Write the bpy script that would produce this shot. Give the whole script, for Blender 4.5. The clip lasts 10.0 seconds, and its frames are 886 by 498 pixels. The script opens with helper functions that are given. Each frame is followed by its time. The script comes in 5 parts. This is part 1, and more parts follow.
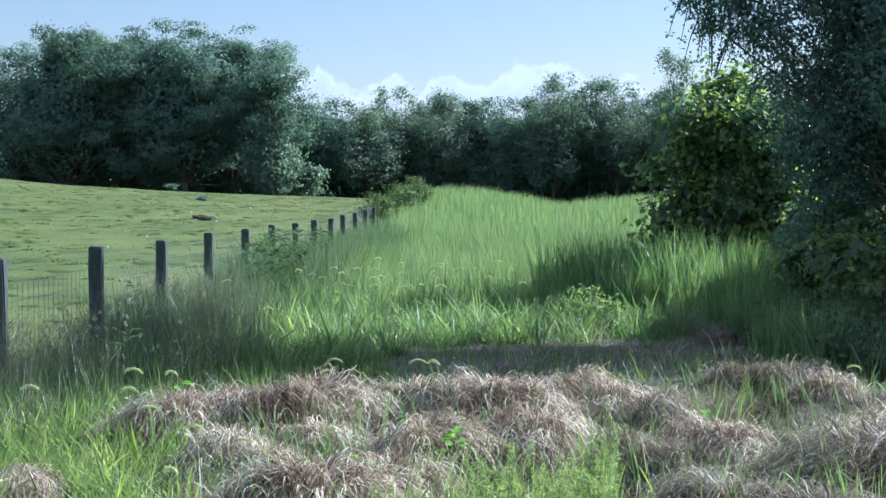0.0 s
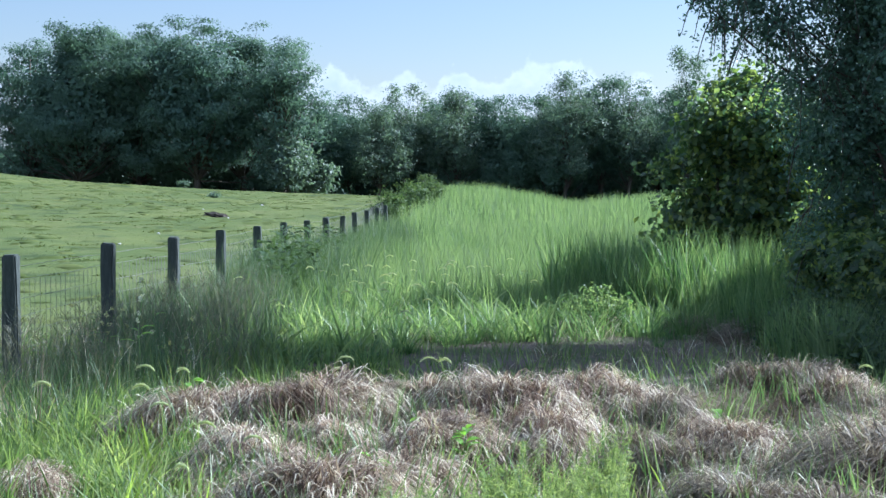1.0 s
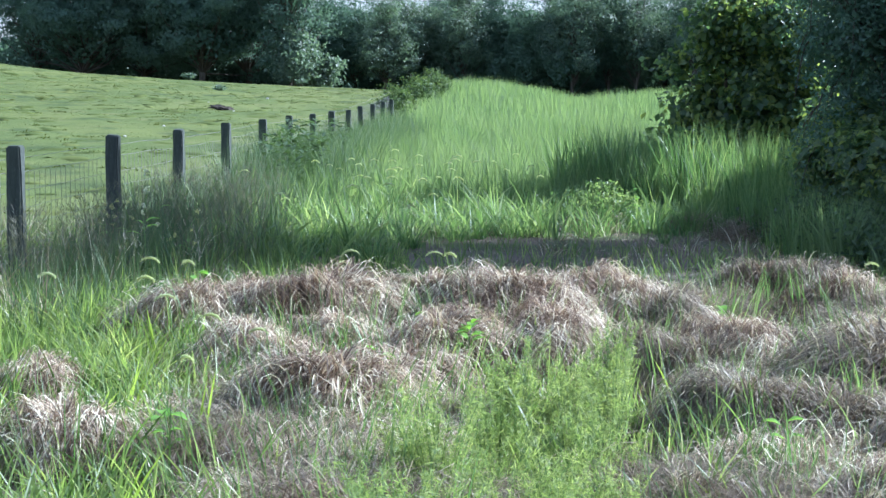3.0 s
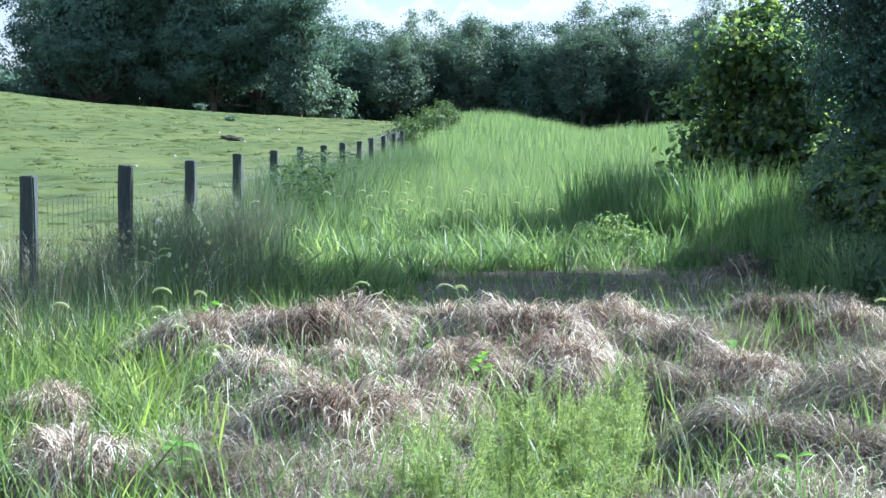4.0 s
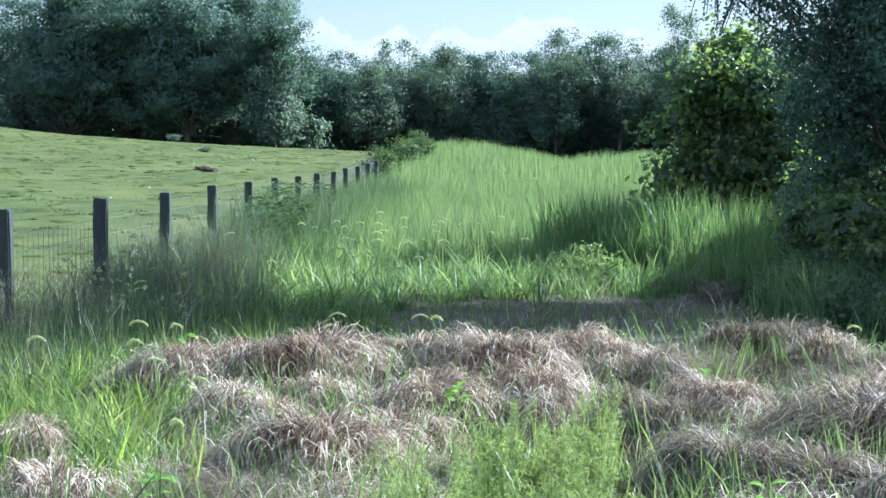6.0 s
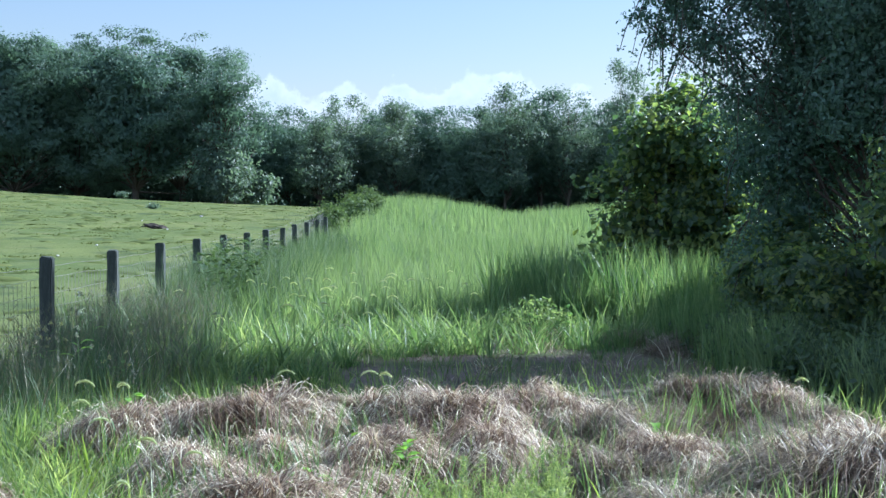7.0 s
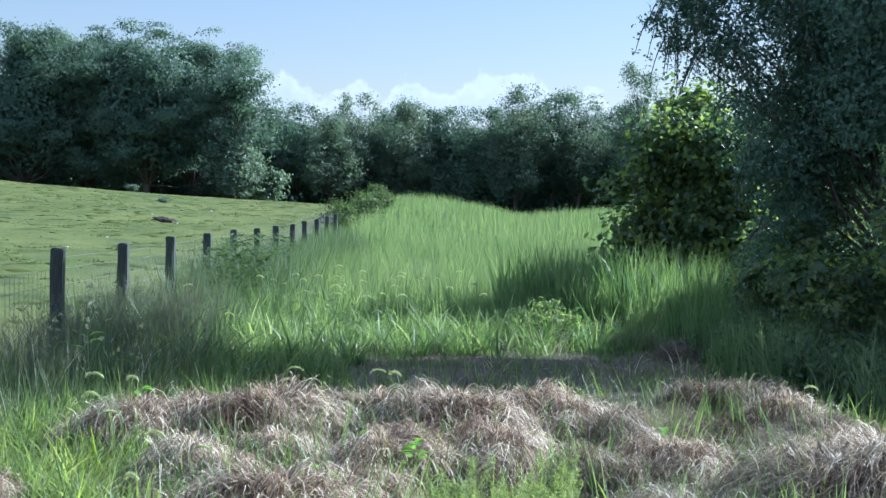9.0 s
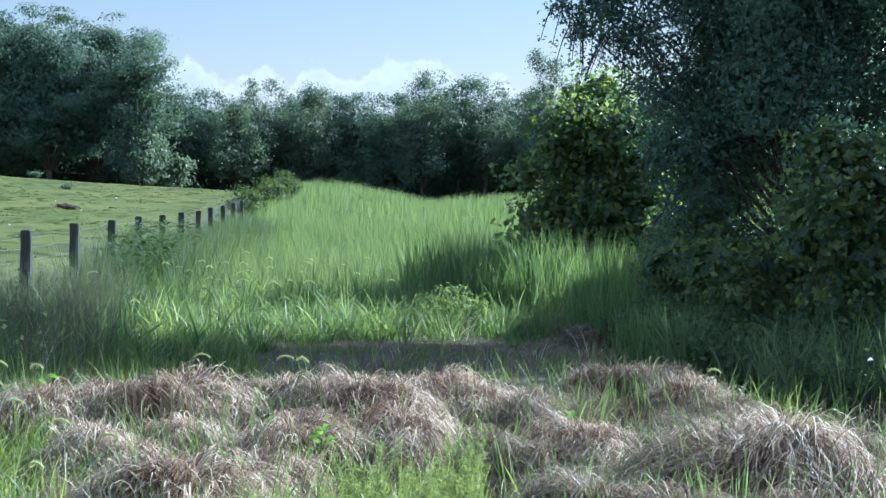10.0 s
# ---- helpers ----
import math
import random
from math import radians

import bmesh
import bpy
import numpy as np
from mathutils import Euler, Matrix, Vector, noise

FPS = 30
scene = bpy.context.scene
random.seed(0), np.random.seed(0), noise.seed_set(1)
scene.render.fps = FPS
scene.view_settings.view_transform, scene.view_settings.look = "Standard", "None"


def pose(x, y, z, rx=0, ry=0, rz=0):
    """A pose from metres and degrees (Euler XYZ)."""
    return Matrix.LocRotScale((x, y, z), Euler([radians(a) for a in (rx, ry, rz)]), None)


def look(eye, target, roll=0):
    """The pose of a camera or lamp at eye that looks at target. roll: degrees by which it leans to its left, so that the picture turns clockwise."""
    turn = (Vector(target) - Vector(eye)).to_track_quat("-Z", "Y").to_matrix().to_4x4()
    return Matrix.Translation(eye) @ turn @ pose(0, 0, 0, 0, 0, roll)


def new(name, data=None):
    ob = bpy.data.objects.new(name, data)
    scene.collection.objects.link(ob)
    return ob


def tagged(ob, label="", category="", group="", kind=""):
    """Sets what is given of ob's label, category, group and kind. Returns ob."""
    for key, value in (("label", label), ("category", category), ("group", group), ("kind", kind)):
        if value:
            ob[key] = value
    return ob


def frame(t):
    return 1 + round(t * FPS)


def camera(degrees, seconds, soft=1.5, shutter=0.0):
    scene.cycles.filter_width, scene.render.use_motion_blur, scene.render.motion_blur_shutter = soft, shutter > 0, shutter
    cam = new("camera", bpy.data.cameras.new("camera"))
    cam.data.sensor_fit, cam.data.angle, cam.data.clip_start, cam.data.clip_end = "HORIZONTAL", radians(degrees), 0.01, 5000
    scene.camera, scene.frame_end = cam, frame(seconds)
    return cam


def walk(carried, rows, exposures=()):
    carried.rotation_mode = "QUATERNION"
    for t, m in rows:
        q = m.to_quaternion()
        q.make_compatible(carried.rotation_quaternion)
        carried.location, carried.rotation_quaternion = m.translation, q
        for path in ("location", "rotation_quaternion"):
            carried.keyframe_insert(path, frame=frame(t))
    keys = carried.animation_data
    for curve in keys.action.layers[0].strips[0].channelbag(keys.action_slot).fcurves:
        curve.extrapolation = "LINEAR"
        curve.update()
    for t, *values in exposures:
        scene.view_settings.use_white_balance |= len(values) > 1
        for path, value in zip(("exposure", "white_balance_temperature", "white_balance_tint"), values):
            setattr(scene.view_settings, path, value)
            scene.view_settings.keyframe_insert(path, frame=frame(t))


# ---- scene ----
# ---------- camera: held by hand, standing at the verge, turning a little ----------
cam = camera(29.78, 10.0, soft=1.5)
PATH = [
    (0.0, pose(0.013, 0.023, 1.605, 88.193, 0.094, 1.796)),
    (0.5, pose(0.016, 0.014, 1.611, 88.250, 0.293, 1.987)),
    (1.0, pose(0.012, 0.025, 1.607, 88.114, -0.104, 2.201)),
    (1.5, pose(0.013, 0.025, 1.604, 87.804, -0.274, 2.496)),
    (2.0, pose(-0.000, -0.005, 1.603, 86.178, -0.860, 2.124)),
    (2.5, pose(-0.008, 0.037, 1.608, 84.228, -0.810, 1.820)),
    (2.7, pose(0.010, 0.066, 1.598, 84.258, -0.449, 2.252)),
    (3.8, pose(-0.003, 0.031, 1.614, 85.503, -0.834, 2.753)),
    (4.0, pose(-0.003, 0.027, 1.610, 85.590, -0.917, 2.766)),
    (4.5, pose(-0.002, 0.017, 1.613, 85.924, -0.824, 2.840)),
    (5.0, pose(0.002, 0.010, 1.622, 86.472, -0.666, 2.619)),
    (5.2, pose(-0.004, 0.020, 1.628, 86.530, -0.705, 2.396)),
    (6.3, pose(-0.003, -0.045, 1.625, 86.695, -0.452, 1.595)),
    (6.5, pose(-0.000, -0.021, 1.631, 87.213, -0.386, 1.269)),
    (7.0, pose(0.008, -0.027, 1.635, 88.493, -0.172, 0.136)),
    (7.5, pose(0.001, -0.039, 1.638, 88.951, -0.000, -0.000)),
    (8.0, pose(0.003, -0.030, 1.638, 89.046, -0.036, 0.244)),
    (8.5, pose(-0.006, -0.035, 1.632, 88.779, -0.678, 0.552)),
    (9.0, pose(-0.014, -0.025, 1.634, 88.482, -1.412, 0.464)),
    (9.5, pose(-0.022, -0.030, 1.634, 88.593, -1.738, -0.489)),
    (10.0, pose(-0.013, -0.048, 1.631, 88.085, -1.302, -2.731)),
]
EXPOSURES = [(t, 1.38 + e, 4900, 7.5) for t, e in ((0.0, 0.0), (1.5, 0.05), (2.5, 0.17), (4.5, 0.36), (5.2, 0.28), (6.5, 0.18), (7.5, 0.0), (10.0, 0.0))]
walk(cam, PATH, EXPOSURES)

# ---------- sky and sun ----------
SUN_AZ, SUN_EL = radians(62), radians(31.5)      # clockwise from +y; above the horizon
TO_SUN = Vector((math.sin(SUN_AZ) * math.cos(SUN_EL), math.cos(SUN_AZ) * math.cos(SUN_EL), math.sin(SUN_EL)))
sun_data = bpy.data.lights.new("sun", "SUN")
sun_data.energy, sun_data.angle, sun_data.color = 5.0, radians(0.53), (1.0, 0.94, 0.84)
new("sun", sun_data).matrix_world = look((0, 0, 60), Vector((0, 0, 60)) - TO_SUN)


def build_world():
    world = bpy.data.worlds.new("sky")
    scene.world = world
    world.use_nodes = True
    nt = world.node_tree
    nt.nodes.clear()
    n, ln = nt.nodes.new, nt.links.new
    sky = n("ShaderNodeTexSky")
    sky.sky_type, sky.sun_disc = "NISHITA", False
    sky.sun_elevation, sky.sun_rotation = SUN_EL, SUN_AZ
    sky.air_density, sky.dust_density, sky.ozone_density = 1.0, 0.55, 2.0
    co = n("ShaderNodeTexCoord")
    sep = n("ShaderNodeSeparateXYZ")
    ln(co.outputs["Generated"], sep.inputs[0])

    def calc(op, a, b=None, c=None):
        t = n("ShaderNodeMath")
        t.operation = op
        for i, v in enumerate((a, b, c)):
            if v is None:
                continue
            if isinstance(v, (int, float)):
                t.inputs[i].default_value = v
            else:
                ln(v, t.inputs[i])
        return t.outputs[0]

    def puffs(scale, detail):
        t = n("ShaderNodeTexNoise")
        t.inputs["Scale"].default_value, t.inputs["Detail"].default_value, t.inputs["Roughness"].default_value = scale, detail, 0.55
        ln(co.outputs["Generated"], t.inputs["Vector"])
        return calc("SUBTRACT", t.outputs["Fac"], 0.5)

    # a low bank of fair-weather cumulus above the horizon, all round
    turn = calc("ARCTAN2", sep.outputs["X"], sep.outputs["Y"])
    high = calc("MULTIPLY_ADD", calc("SINE", calc("MULTIPLY_ADD", turn, 176.0, 0.55)), 0.0035, 0.073)
    high = calc("MULTIPLY_ADD", calc("SINE", calc("MULTIPLY_ADD", turn, 37.0, 1.0)), 0.004, high)
    high = calc("MULTIPLY_ADD", puffs(34.0, 3), 0.034, high)
    high = calc("MULTIPLY_ADD", puffs(120.0, 5), 0.022, high)
    depth = calc("SUBTRACT", high, sep.outputs["Z"])
    ramp = n("ShaderNodeMapRange")
    ramp.interpolation_type = "SMOOTHSTEP"
    ramp.inputs["From Min"].default_value, ramp.inputs["From Max"].default_value = 0.0, 0.006
    ln(depth, ramp.inputs["Value"])
    fade = n("ShaderNodeMapRange")
    fade.inputs["From Min"].default_value, fade.inputs["From Max"].default_value = 0.004, 0.03
    fade.inputs["To Min"].default_value, fade.inputs["To Max"].default_value = 0.5, 0.35
    ln(depth, fade.inputs["Value"])
    cl = n("ShaderNodeMix")
    cl.data_type = "RGBA"
    cl.inputs["A"].default_value, cl.inputs["B"].default_value = (10.4, 10.2, 10.0, 1), (7.4, 8.0, 9.0, 1)
    under = n("ShaderNodeMapRange")
    under.inputs["From Min"].default_value, under.inputs["From Max"].default_value = 0.0, 0.022
    ln(calc("MULTIPLY_ADD", puffs(160.0, 3), 0.03, depth), under.inputs["Value"])
    ln(under.outputs[0], cl.inputs["Factor"])
    soft = n("ShaderNodeMath")
    soft.operation = "MULTIPLY"
    ln(ramp.outputs[0], soft.inputs[0])
    ln(fade.outputs[0], soft.inputs[1])
    mix = n("ShaderNodeMix")
    mix.data_type = "RGBA"
    ln(soft.outputs[0], mix.inputs["Factor"])
    blue = n("ShaderNodeMix")           # summer haze: paler than the model's blue
    blue.data_type, blue.blend_type = "RGBA", "MULTIPLY"
    blue.inputs["Factor"].default_value, blue.inputs["B"].default_value = 1.0, (1.33, 1.12, 1.04, 1)
    ln(sky.outputs[0], blue.inputs["A"])
    ln(blue.outputs["Result"], mix.inputs["A"])
    ln(cl.outputs["Result"], mix.inputs["B"])
    # unseen scattered cumulus added overhead, all round, for fill; a flat layer from below
    layer = n("ShaderNodeVectorMath")
    layer.operation = "SCALE"
    ln(co.outputs["Generated"], layer.inputs[0])
    ln(calc("DIVIDE", 1.0, calc("MAXIMUM", calc("ADD", sep.outputs["Z"], 0.12), 0.1)), layer.inputs["Scale"])
    field = n("ShaderNodeTexNoise")
    field.inputs["Scale"].default_value, field.inputs["Detail"].default_value, field.inputs["Roughness"].default_value = 1.7, 5, 0.55
    ln(layer.outputs[0], field.inputs["Vector"])
    cover = n("ShaderNodeMapRange")
    cover.interpolation_type = "SMOOTHSTEP"
    cover.inputs["From Min"].default_value, cover.inputs["From Max"].default_value = 0.46, 0.58
    ln(field.outputs["Fac"], cover.inputs["Value"])
    above = n("ShaderNodeMapRange")
    above.interpolation_type = "SMOOTHSTEP"
    above.inputs["From Min"].default_value, above.inputs["From Max"].default_value = 0.22, 0.34
    ln(sep.outputs["Z"], above.inputs["Value"])
    over = n("ShaderNodeMix")
    over.data_type = "RGBA"
    ln(calc("MULTIPLY", cover.outputs[0], above.outputs[0]), over.inputs["Factor"])
    ln(mix.outputs["Result"], over.inputs["A"])
    over.inputs["B"].default_value = (12.0, 12.7, 13.6, 1)
    bg = n("ShaderNodeBackground")
    bg.inputs["Strength"].default_value = 0.0448
    ln(over.outputs["Result"], bg.inputs["Color"])
    ln(bg.outputs[0], n("ShaderNodeOutputWorld").inputs[0])


build_world()

# ---------- materials ----------
def nodes_of(name):
    m = bpy.data.materials.new(name)
    m.use_nodes = True
    nt = m.node_tree
    nt.nodes.clear()
    return m, nt.nodes.new, nt.links.new


def ramp_node(n, stops):
    r = n("ShaderNodeValToRGB")
    r.color_ramp.interpolation = "LINEAR"
    while len(r.color_ramp.elements) < len(stops):
        r.color_ramp.elements.new(0.5)
    for e, (p, c) in zip(r.color_ramp.elements, stops):
        e.position, e.color = p, (*c, 1)
    return r


def leaf_material(name, stops, patch, rough=0.5, through_light=0.35, patch_scale=0.6, glow=1.5, spec=0.35, warm=0.55):
    """Leaves or blades: each island its own tone, larger patches of another tint, light shining through."""
    m, n, ln = nodes_of(name)
    geo = n("ShaderNodeNewGeometry")
    r = ramp_node(n, stops)
    ln(geo.outputs["Random Per Island"], r.inputs["Fac"])
    no = n("ShaderNodeTexNoise")
    no.inputs["Scale"].default_value, no.inputs["Detail"].default_value = patch_scale, 3
    ln(geo.outputs["Position"], no.inputs["Vector"])
    st = n("ShaderNodeMapRange")
    st.inputs["From Min"].default_value, st.inputs["From Max"].default_value = 0.42, 0.66
    ln(no.outputs["Fac"], st.inputs["Value"])
    mx = n("ShaderNodeMix")
    mx.data_type, mx.blend_type = "RGBA", "MULTIPLY"
    ln(st.outputs[0], mx.inputs["Factor"])
    ln(r.outputs["Color"], mx.inputs["A"])
    mx.inputs["B"].default_value = (*patch, 1)
    p = n("ShaderNodeBsdfPrincipled")
    p.inputs["Roughness"].default_value = rough
    p.inputs["Specular IOR Level"].default_value = spec
    ln(mx.outputs["Result"], p.inputs["Base Color"])
    tr = n("ShaderNodeBsdfTranslucent")
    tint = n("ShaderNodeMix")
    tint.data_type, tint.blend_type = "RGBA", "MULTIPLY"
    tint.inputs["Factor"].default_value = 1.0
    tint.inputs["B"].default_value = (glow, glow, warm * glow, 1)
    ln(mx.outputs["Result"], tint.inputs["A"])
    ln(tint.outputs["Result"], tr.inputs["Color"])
    sh = n("ShaderNodeMixShader")
    sh.inputs[0].default_value = through_light
    ln(p.outputs[0], sh.inputs[1])
    ln(tr.outputs[0], sh.inputs[2])
    ln(sh.outputs[0], n("ShaderNodeOutputMaterial").inputs[0])
    return m


def solid_material(name, stops, scale=6.0, rough=0.8, bump=0.3, stretch=(1, 1, 1), metal=0.0, spec=0.3, second=None, fine=40.0):
    """Wood, bark, paint and the like: two scales of noise for tone, and fine relief."""
    m, n, ln = nodes_of(name)
    co = n("ShaderNodeTexCoord")
    mp = n("ShaderNodeMapping")
    mp.inputs["Scale"].default_value = stretch
    ln(co.outputs["Object"], mp.inputs["Vector"])
    a, b = n("ShaderNodeTexNoise"), n("ShaderNodeTexNoise")
    a.inputs["Scale"].default_value, a.inputs["Detail"].default_value = scale, 6
    b.inputs["Scale"].default_value, b.inputs["Detail"].default_value = fine, 4
    ln(mp.outputs[0], a.inputs["Vector"])
    ln(mp.outputs[0], b.inputs["Vector"])
    av = n("ShaderNodeMix")
    av.inputs["Factor"].default_value = 0.4
    ln(a.outputs["Fac"], av.inputs["A"])
    ln(b.outputs["Fac"], av.inputs["B"])
    r = ramp_node(n, stops)
    ln(av.outputs["Result"], r.inputs["Fac"])
    p = n("ShaderNodeBsdfPrincipled")
    p.inputs["Roughness"].default_value, p.inputs["Metallic"].default_value = rough, metal
    p.inputs["Specular IOR Level"].default_value = spec
    ln(r.outputs["Color"], p.inputs["Base Color"])
    bp = n("ShaderNodeBump")
    bp.inputs["Strength"].default_value, bp.inputs["Distance"].default_value = bump, 0.01
    ln(av.outputs["Result"], bp.inputs["Height"])
    ln(bp.outputs[0], p.inputs["Normal"])
    ln(p.outputs[0], n("ShaderNodeOutputMaterial").inputs[0])
    return m


FENCE_X0, FENCE_DX = -3.908, 0.0064            # the fence line: x = X0 + DX * y


def ground_material():
    m, n, ln = nodes_of("ground_cover")
    geo = n("ShaderNodeNewGeometry")
    sep = n("ShaderNodeSeparateXYZ")
    ln(geo.outputs["Position"], sep.inputs[0])

    def noise_at(scale, detail=5, rough=0.55):
        t = n("ShaderNodeTexNoise")
        t.inputs["Scale"].default_value, t.inputs["Detail"].default_value, t.inputs["Roughness"].default_value = scale, detail, rough
        ln(geo.outputs["Position"], t.inputs["Vector"])
        return t.outputs["Fac"]

    def step(value, lo, hi):
        t = n("ShaderNodeMapRange")
        t.interpolation_type = "SMOOTHSTEP"
        t.inputs["From Min"].default_value, t.inputs["From Max"].default_value = lo, hi
        ln(value, t.inputs["Value"])
        return t.outputs[0]

    def mixed(fac, a, b):
        t = n("ShaderNodeMix")
        t.data_type = "RGBA"
        ln(fac, t.inputs["Factor"])
        for key, v in (("A", a), ("B", b)):
            if isinstance(v, tuple):
                t.inputs[key].default_value = (*v, 1)
            else:
                ln(v, t.inputs[key])
        return t.outputs["Result"]

    def plus(a, b, k):
        t = n("ShaderNodeMath")
        t.operation = "MULTIPLY_ADD"
        ln(b, t.inputs[0])
        t.inputs[1].default_value = k
        ln(a, t.inputs[2])
        return t.outputs[0]

    big, mid, fine, patchy = noise_at(0.12), noise_at(0.9), noise_at(14.0, 6), noise_at(0.42, 4, 0.6)
    grazed = mixed(step(big, 0.38, 0.62), (0.094, 0.12, 0.036), (0.132, 0.15, 0.046))
    grazed = mixed(step(mid, 0.52, 0.72), grazed, (0.14, 0.148, 0.056))
    grazed = mixed(step(fine, 0.5, 0.75), grazed, (0.07, 0.095, 0.033))
    grazed = mixed(step(patchy, 0.52, 0.68), grazed, (0.058, 0.08, 0.028))
    thatch = mixed(step(mid, 0.4, 0.62), (0.17, 0.135, 0.11), (0.10, 0.11, 0.055))
    thatch = mixed(step(fine, 0.45, 0.7), thatch, (0.10, 0.08, 0.06))
    field = mixed(step(mid, 0.35, 0.65), (0.07, 0.11, 0.03), (0.10, 0.15, 0.04))
    near = mixed(step(plus(sep.outputs["Y"], mid, 6.0), 20.0, 26.0), thatch, field)
    side = step(plus(sep.outputs["X"], mid, 0.8), FENCE_X0 + 0.2, FENCE_X0 + 0.7)
    col = mixed(side, grazed, near)
    p = n("ShaderNodeBsdfPrincipled")
    p.inputs["Roughness"].default_value, p.inputs["Specular IOR Level"].default_value = 0.95, 0.1
    ln(col, p.inputs["Base Color"])
    bp = n("ShaderNodeBump")
    bp.inputs["Strength"].default_value, bp.inputs["Distance"].default_value = 0.8, 0.05
    ln(plus(fine, mid, 1.5), bp.inputs["Height"])
    ln(bp.outputs[0], p.inputs["Normal"])
    ln(p.outputs[0], n("ShaderNodeOutputMaterial").inputs[0])
    return m


M_GROUND = ground_material()
M_ROAD = solid_material("asphalt", [(0.3, (0.045, 0.045, 0.048)), (0.7, (0.075, 0.073, 0.07))], 3, 0.85, 0.4)
M_EARTH = solid_material("bare_earth", [(0.3, (0.022, 0.018, 0.014)), (0.7, (0.06, 0.047, 0.035))], 4, 0.95, 0.8)
M_POST = solid_material("weathered_timber", [(0.25, (0.025, 0.029, 0.026)), (0.5, (0.055, 0.063, 0.056)), (0.75, (0.15, 0.155, 0.135))], 5, 0.85, 0.7, (6, 6, 0.7))
M_WIRE = solid_material("galvanised_wire", [(0.3, (0.14, 0.135, 0.13)), (0.7, (0.25, 0.24, 0.23))], 20, 0.55, 0.1, metal=0.6)
M_BARK = solid_material("bark", [(0.3, (0.05, 0.04, 0.032)), (0.7, (0.14, 0.115, 0.09))], 3, 0.9, 0.9, (3, 3, 0.6))
G = lambda a, b, c: [(0.0, a), (0.55, b), (1.0, c)]
M_FIELD = leaf_material("meadow_grass", G((0.142, 0.195, 0.10), (0.178, 0.236, 0.12), (0.23, 0.285, 0.152)), (0.7, 0.8, 0.74), 0.6, 0.45, 0.55, 1.5, 0.2)
M_GREEN = leaf_material("lush_grass", G((0.09, 0.155, 0.065), (0.165, 0.245, 0.105), (0.30, 0.365, 0.175)), (0.5, 0.62, 0.55), 0.45, 0.45, 1.9)
M_BLADE = leaf_material("broad_grass_blades", G((0.125, 0.18, 0.08), (0.205, 0.275, 0.125), (0.37, 0.415, 0.215)), (0.55, 0.66, 0.58), 0.45, 0.5, 1.7, 1.5, 0.3)
M_VERGE = leaf_material("verge_grass", G((0.10, 0.15, 0.05), (0.185, 0.25, 0.09), (0.34, 0.385, 0.16)), (0.55, 0.66, 0.55), 0.45, 0.5, 1.7, 1.5, 0.3)
M_DRY = leaf_material("dry_grass", [(0.0, (0.15, 0.108, 0.087)), (0.48, (0.345, 0.255, 0.187)), (0.68, (0.63, 0.5, 0.37)), (0.8, (0.95, 0.88, 0.7))], (0.58, 0.5, 0.46), 0.5, 0.26, 1.2, 1.15, 0.25, 0.85)
# darker straw: older hay, also put where mounds and litter should look shaded
M_OLD_SHADED = leaf_material("weathered_shaded_dry_grass", [(0.0, (0.12, 0.10, 0.08)), (0.45, (0.235, 0.188, 0.138)), (0.8, (0.37, 0.305, 0.222)), (1.0, (0.68, 0.61, 0.46))], (0.58, 0.5, 0.46), 0.5, 0.26, 1.2, 1.15, 0.25, 0.85)
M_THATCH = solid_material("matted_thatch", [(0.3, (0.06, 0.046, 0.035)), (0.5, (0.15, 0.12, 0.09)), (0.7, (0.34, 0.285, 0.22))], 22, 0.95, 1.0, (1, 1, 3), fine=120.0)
M_SEDGE = leaf_material("grey_grass", G((0.075, 0.125, 0.055), (0.115, 0.175, 0.08), (0.19, 0.235, 0.13)), (0.75, 0.8, 0.8), 0.6, 0.3, 0.8, 1.2)
M_PASTURE = leaf_material("grazed_grass", G((0.094, 0.12, 0.036), (0.118, 0.142, 0.043), (0.152, 0.168, 0.057)), (0.62, 0.66, 0.55), 0.85, 0.25, 0.9, 1.5, 0.05)
M_FAR = leaf_material("far_leaves", G((0.094, 0.146, 0.11), (0.108, 0.166, 0.123), (0.122, 0.184, 0.132)), (0.78, 0.84, 0.9), 0.65, 0.35, 0.15, 1.5, 0.35, 0.7)
M_PALE = leaf_material("pale_far_leaves", G((0.09, 0.135, 0.098), (0.128, 0.182, 0.128), (0.168, 0.222, 0.145)), (0.8, 0.85, 0.9), 0.55, 0.42, 0.2, 1.5, 0.7, 0.7)
M_SCRUB = leaf_material("scrub_leaves", G((0.085, 0.125, 0.055), (0.12, 0.175, 0.075), (0.175, 0.225, 0.1)), (0.85, 0.9, 0.8), 0.6, 0.35, 0.9, 1.3, 0.3)
M_NEAR = leaf_material("tree_leaves", G((0.08, 0.138, 0.105), (0.11, 0.184, 0.136), (0.145, 0.228, 0.155)), (0.8, 0.87, 0.9), 0.36, 0.42, 0.5, 1.6, 0.6, 0.7)
M_BROAD = leaf_material("broad_leaves", G((0.06, 0.1, 0.06), (0.105, 0.155, 0.074), (0.25, 0.285, 0.09)), (0.75, 0.85, 0.75), 0.42, 0.55, 0.9, 1.7, 0.6)
M_FEATHER = leaf_material("feathery_weed_leaves", G((0.18, 0.24, 0.09), (0.28, 0.345, 0.135), (0.42, 0.46, 0.22)), (0.7, 0.8, 0.7), 0.5, 0.5, 2.5)
# dark dock green; on the weeds under the tree it stands in for shade
M_DOCK_SHADE = leaf_material("dock_and_shade_leaves", G((0.045, 0.075, 0.04), (0.07, 0.11, 0.05), (0.11, 0.15, 0.07)), (0.85, 0.9, 0.8), 0.5, 0.35, 3.0)
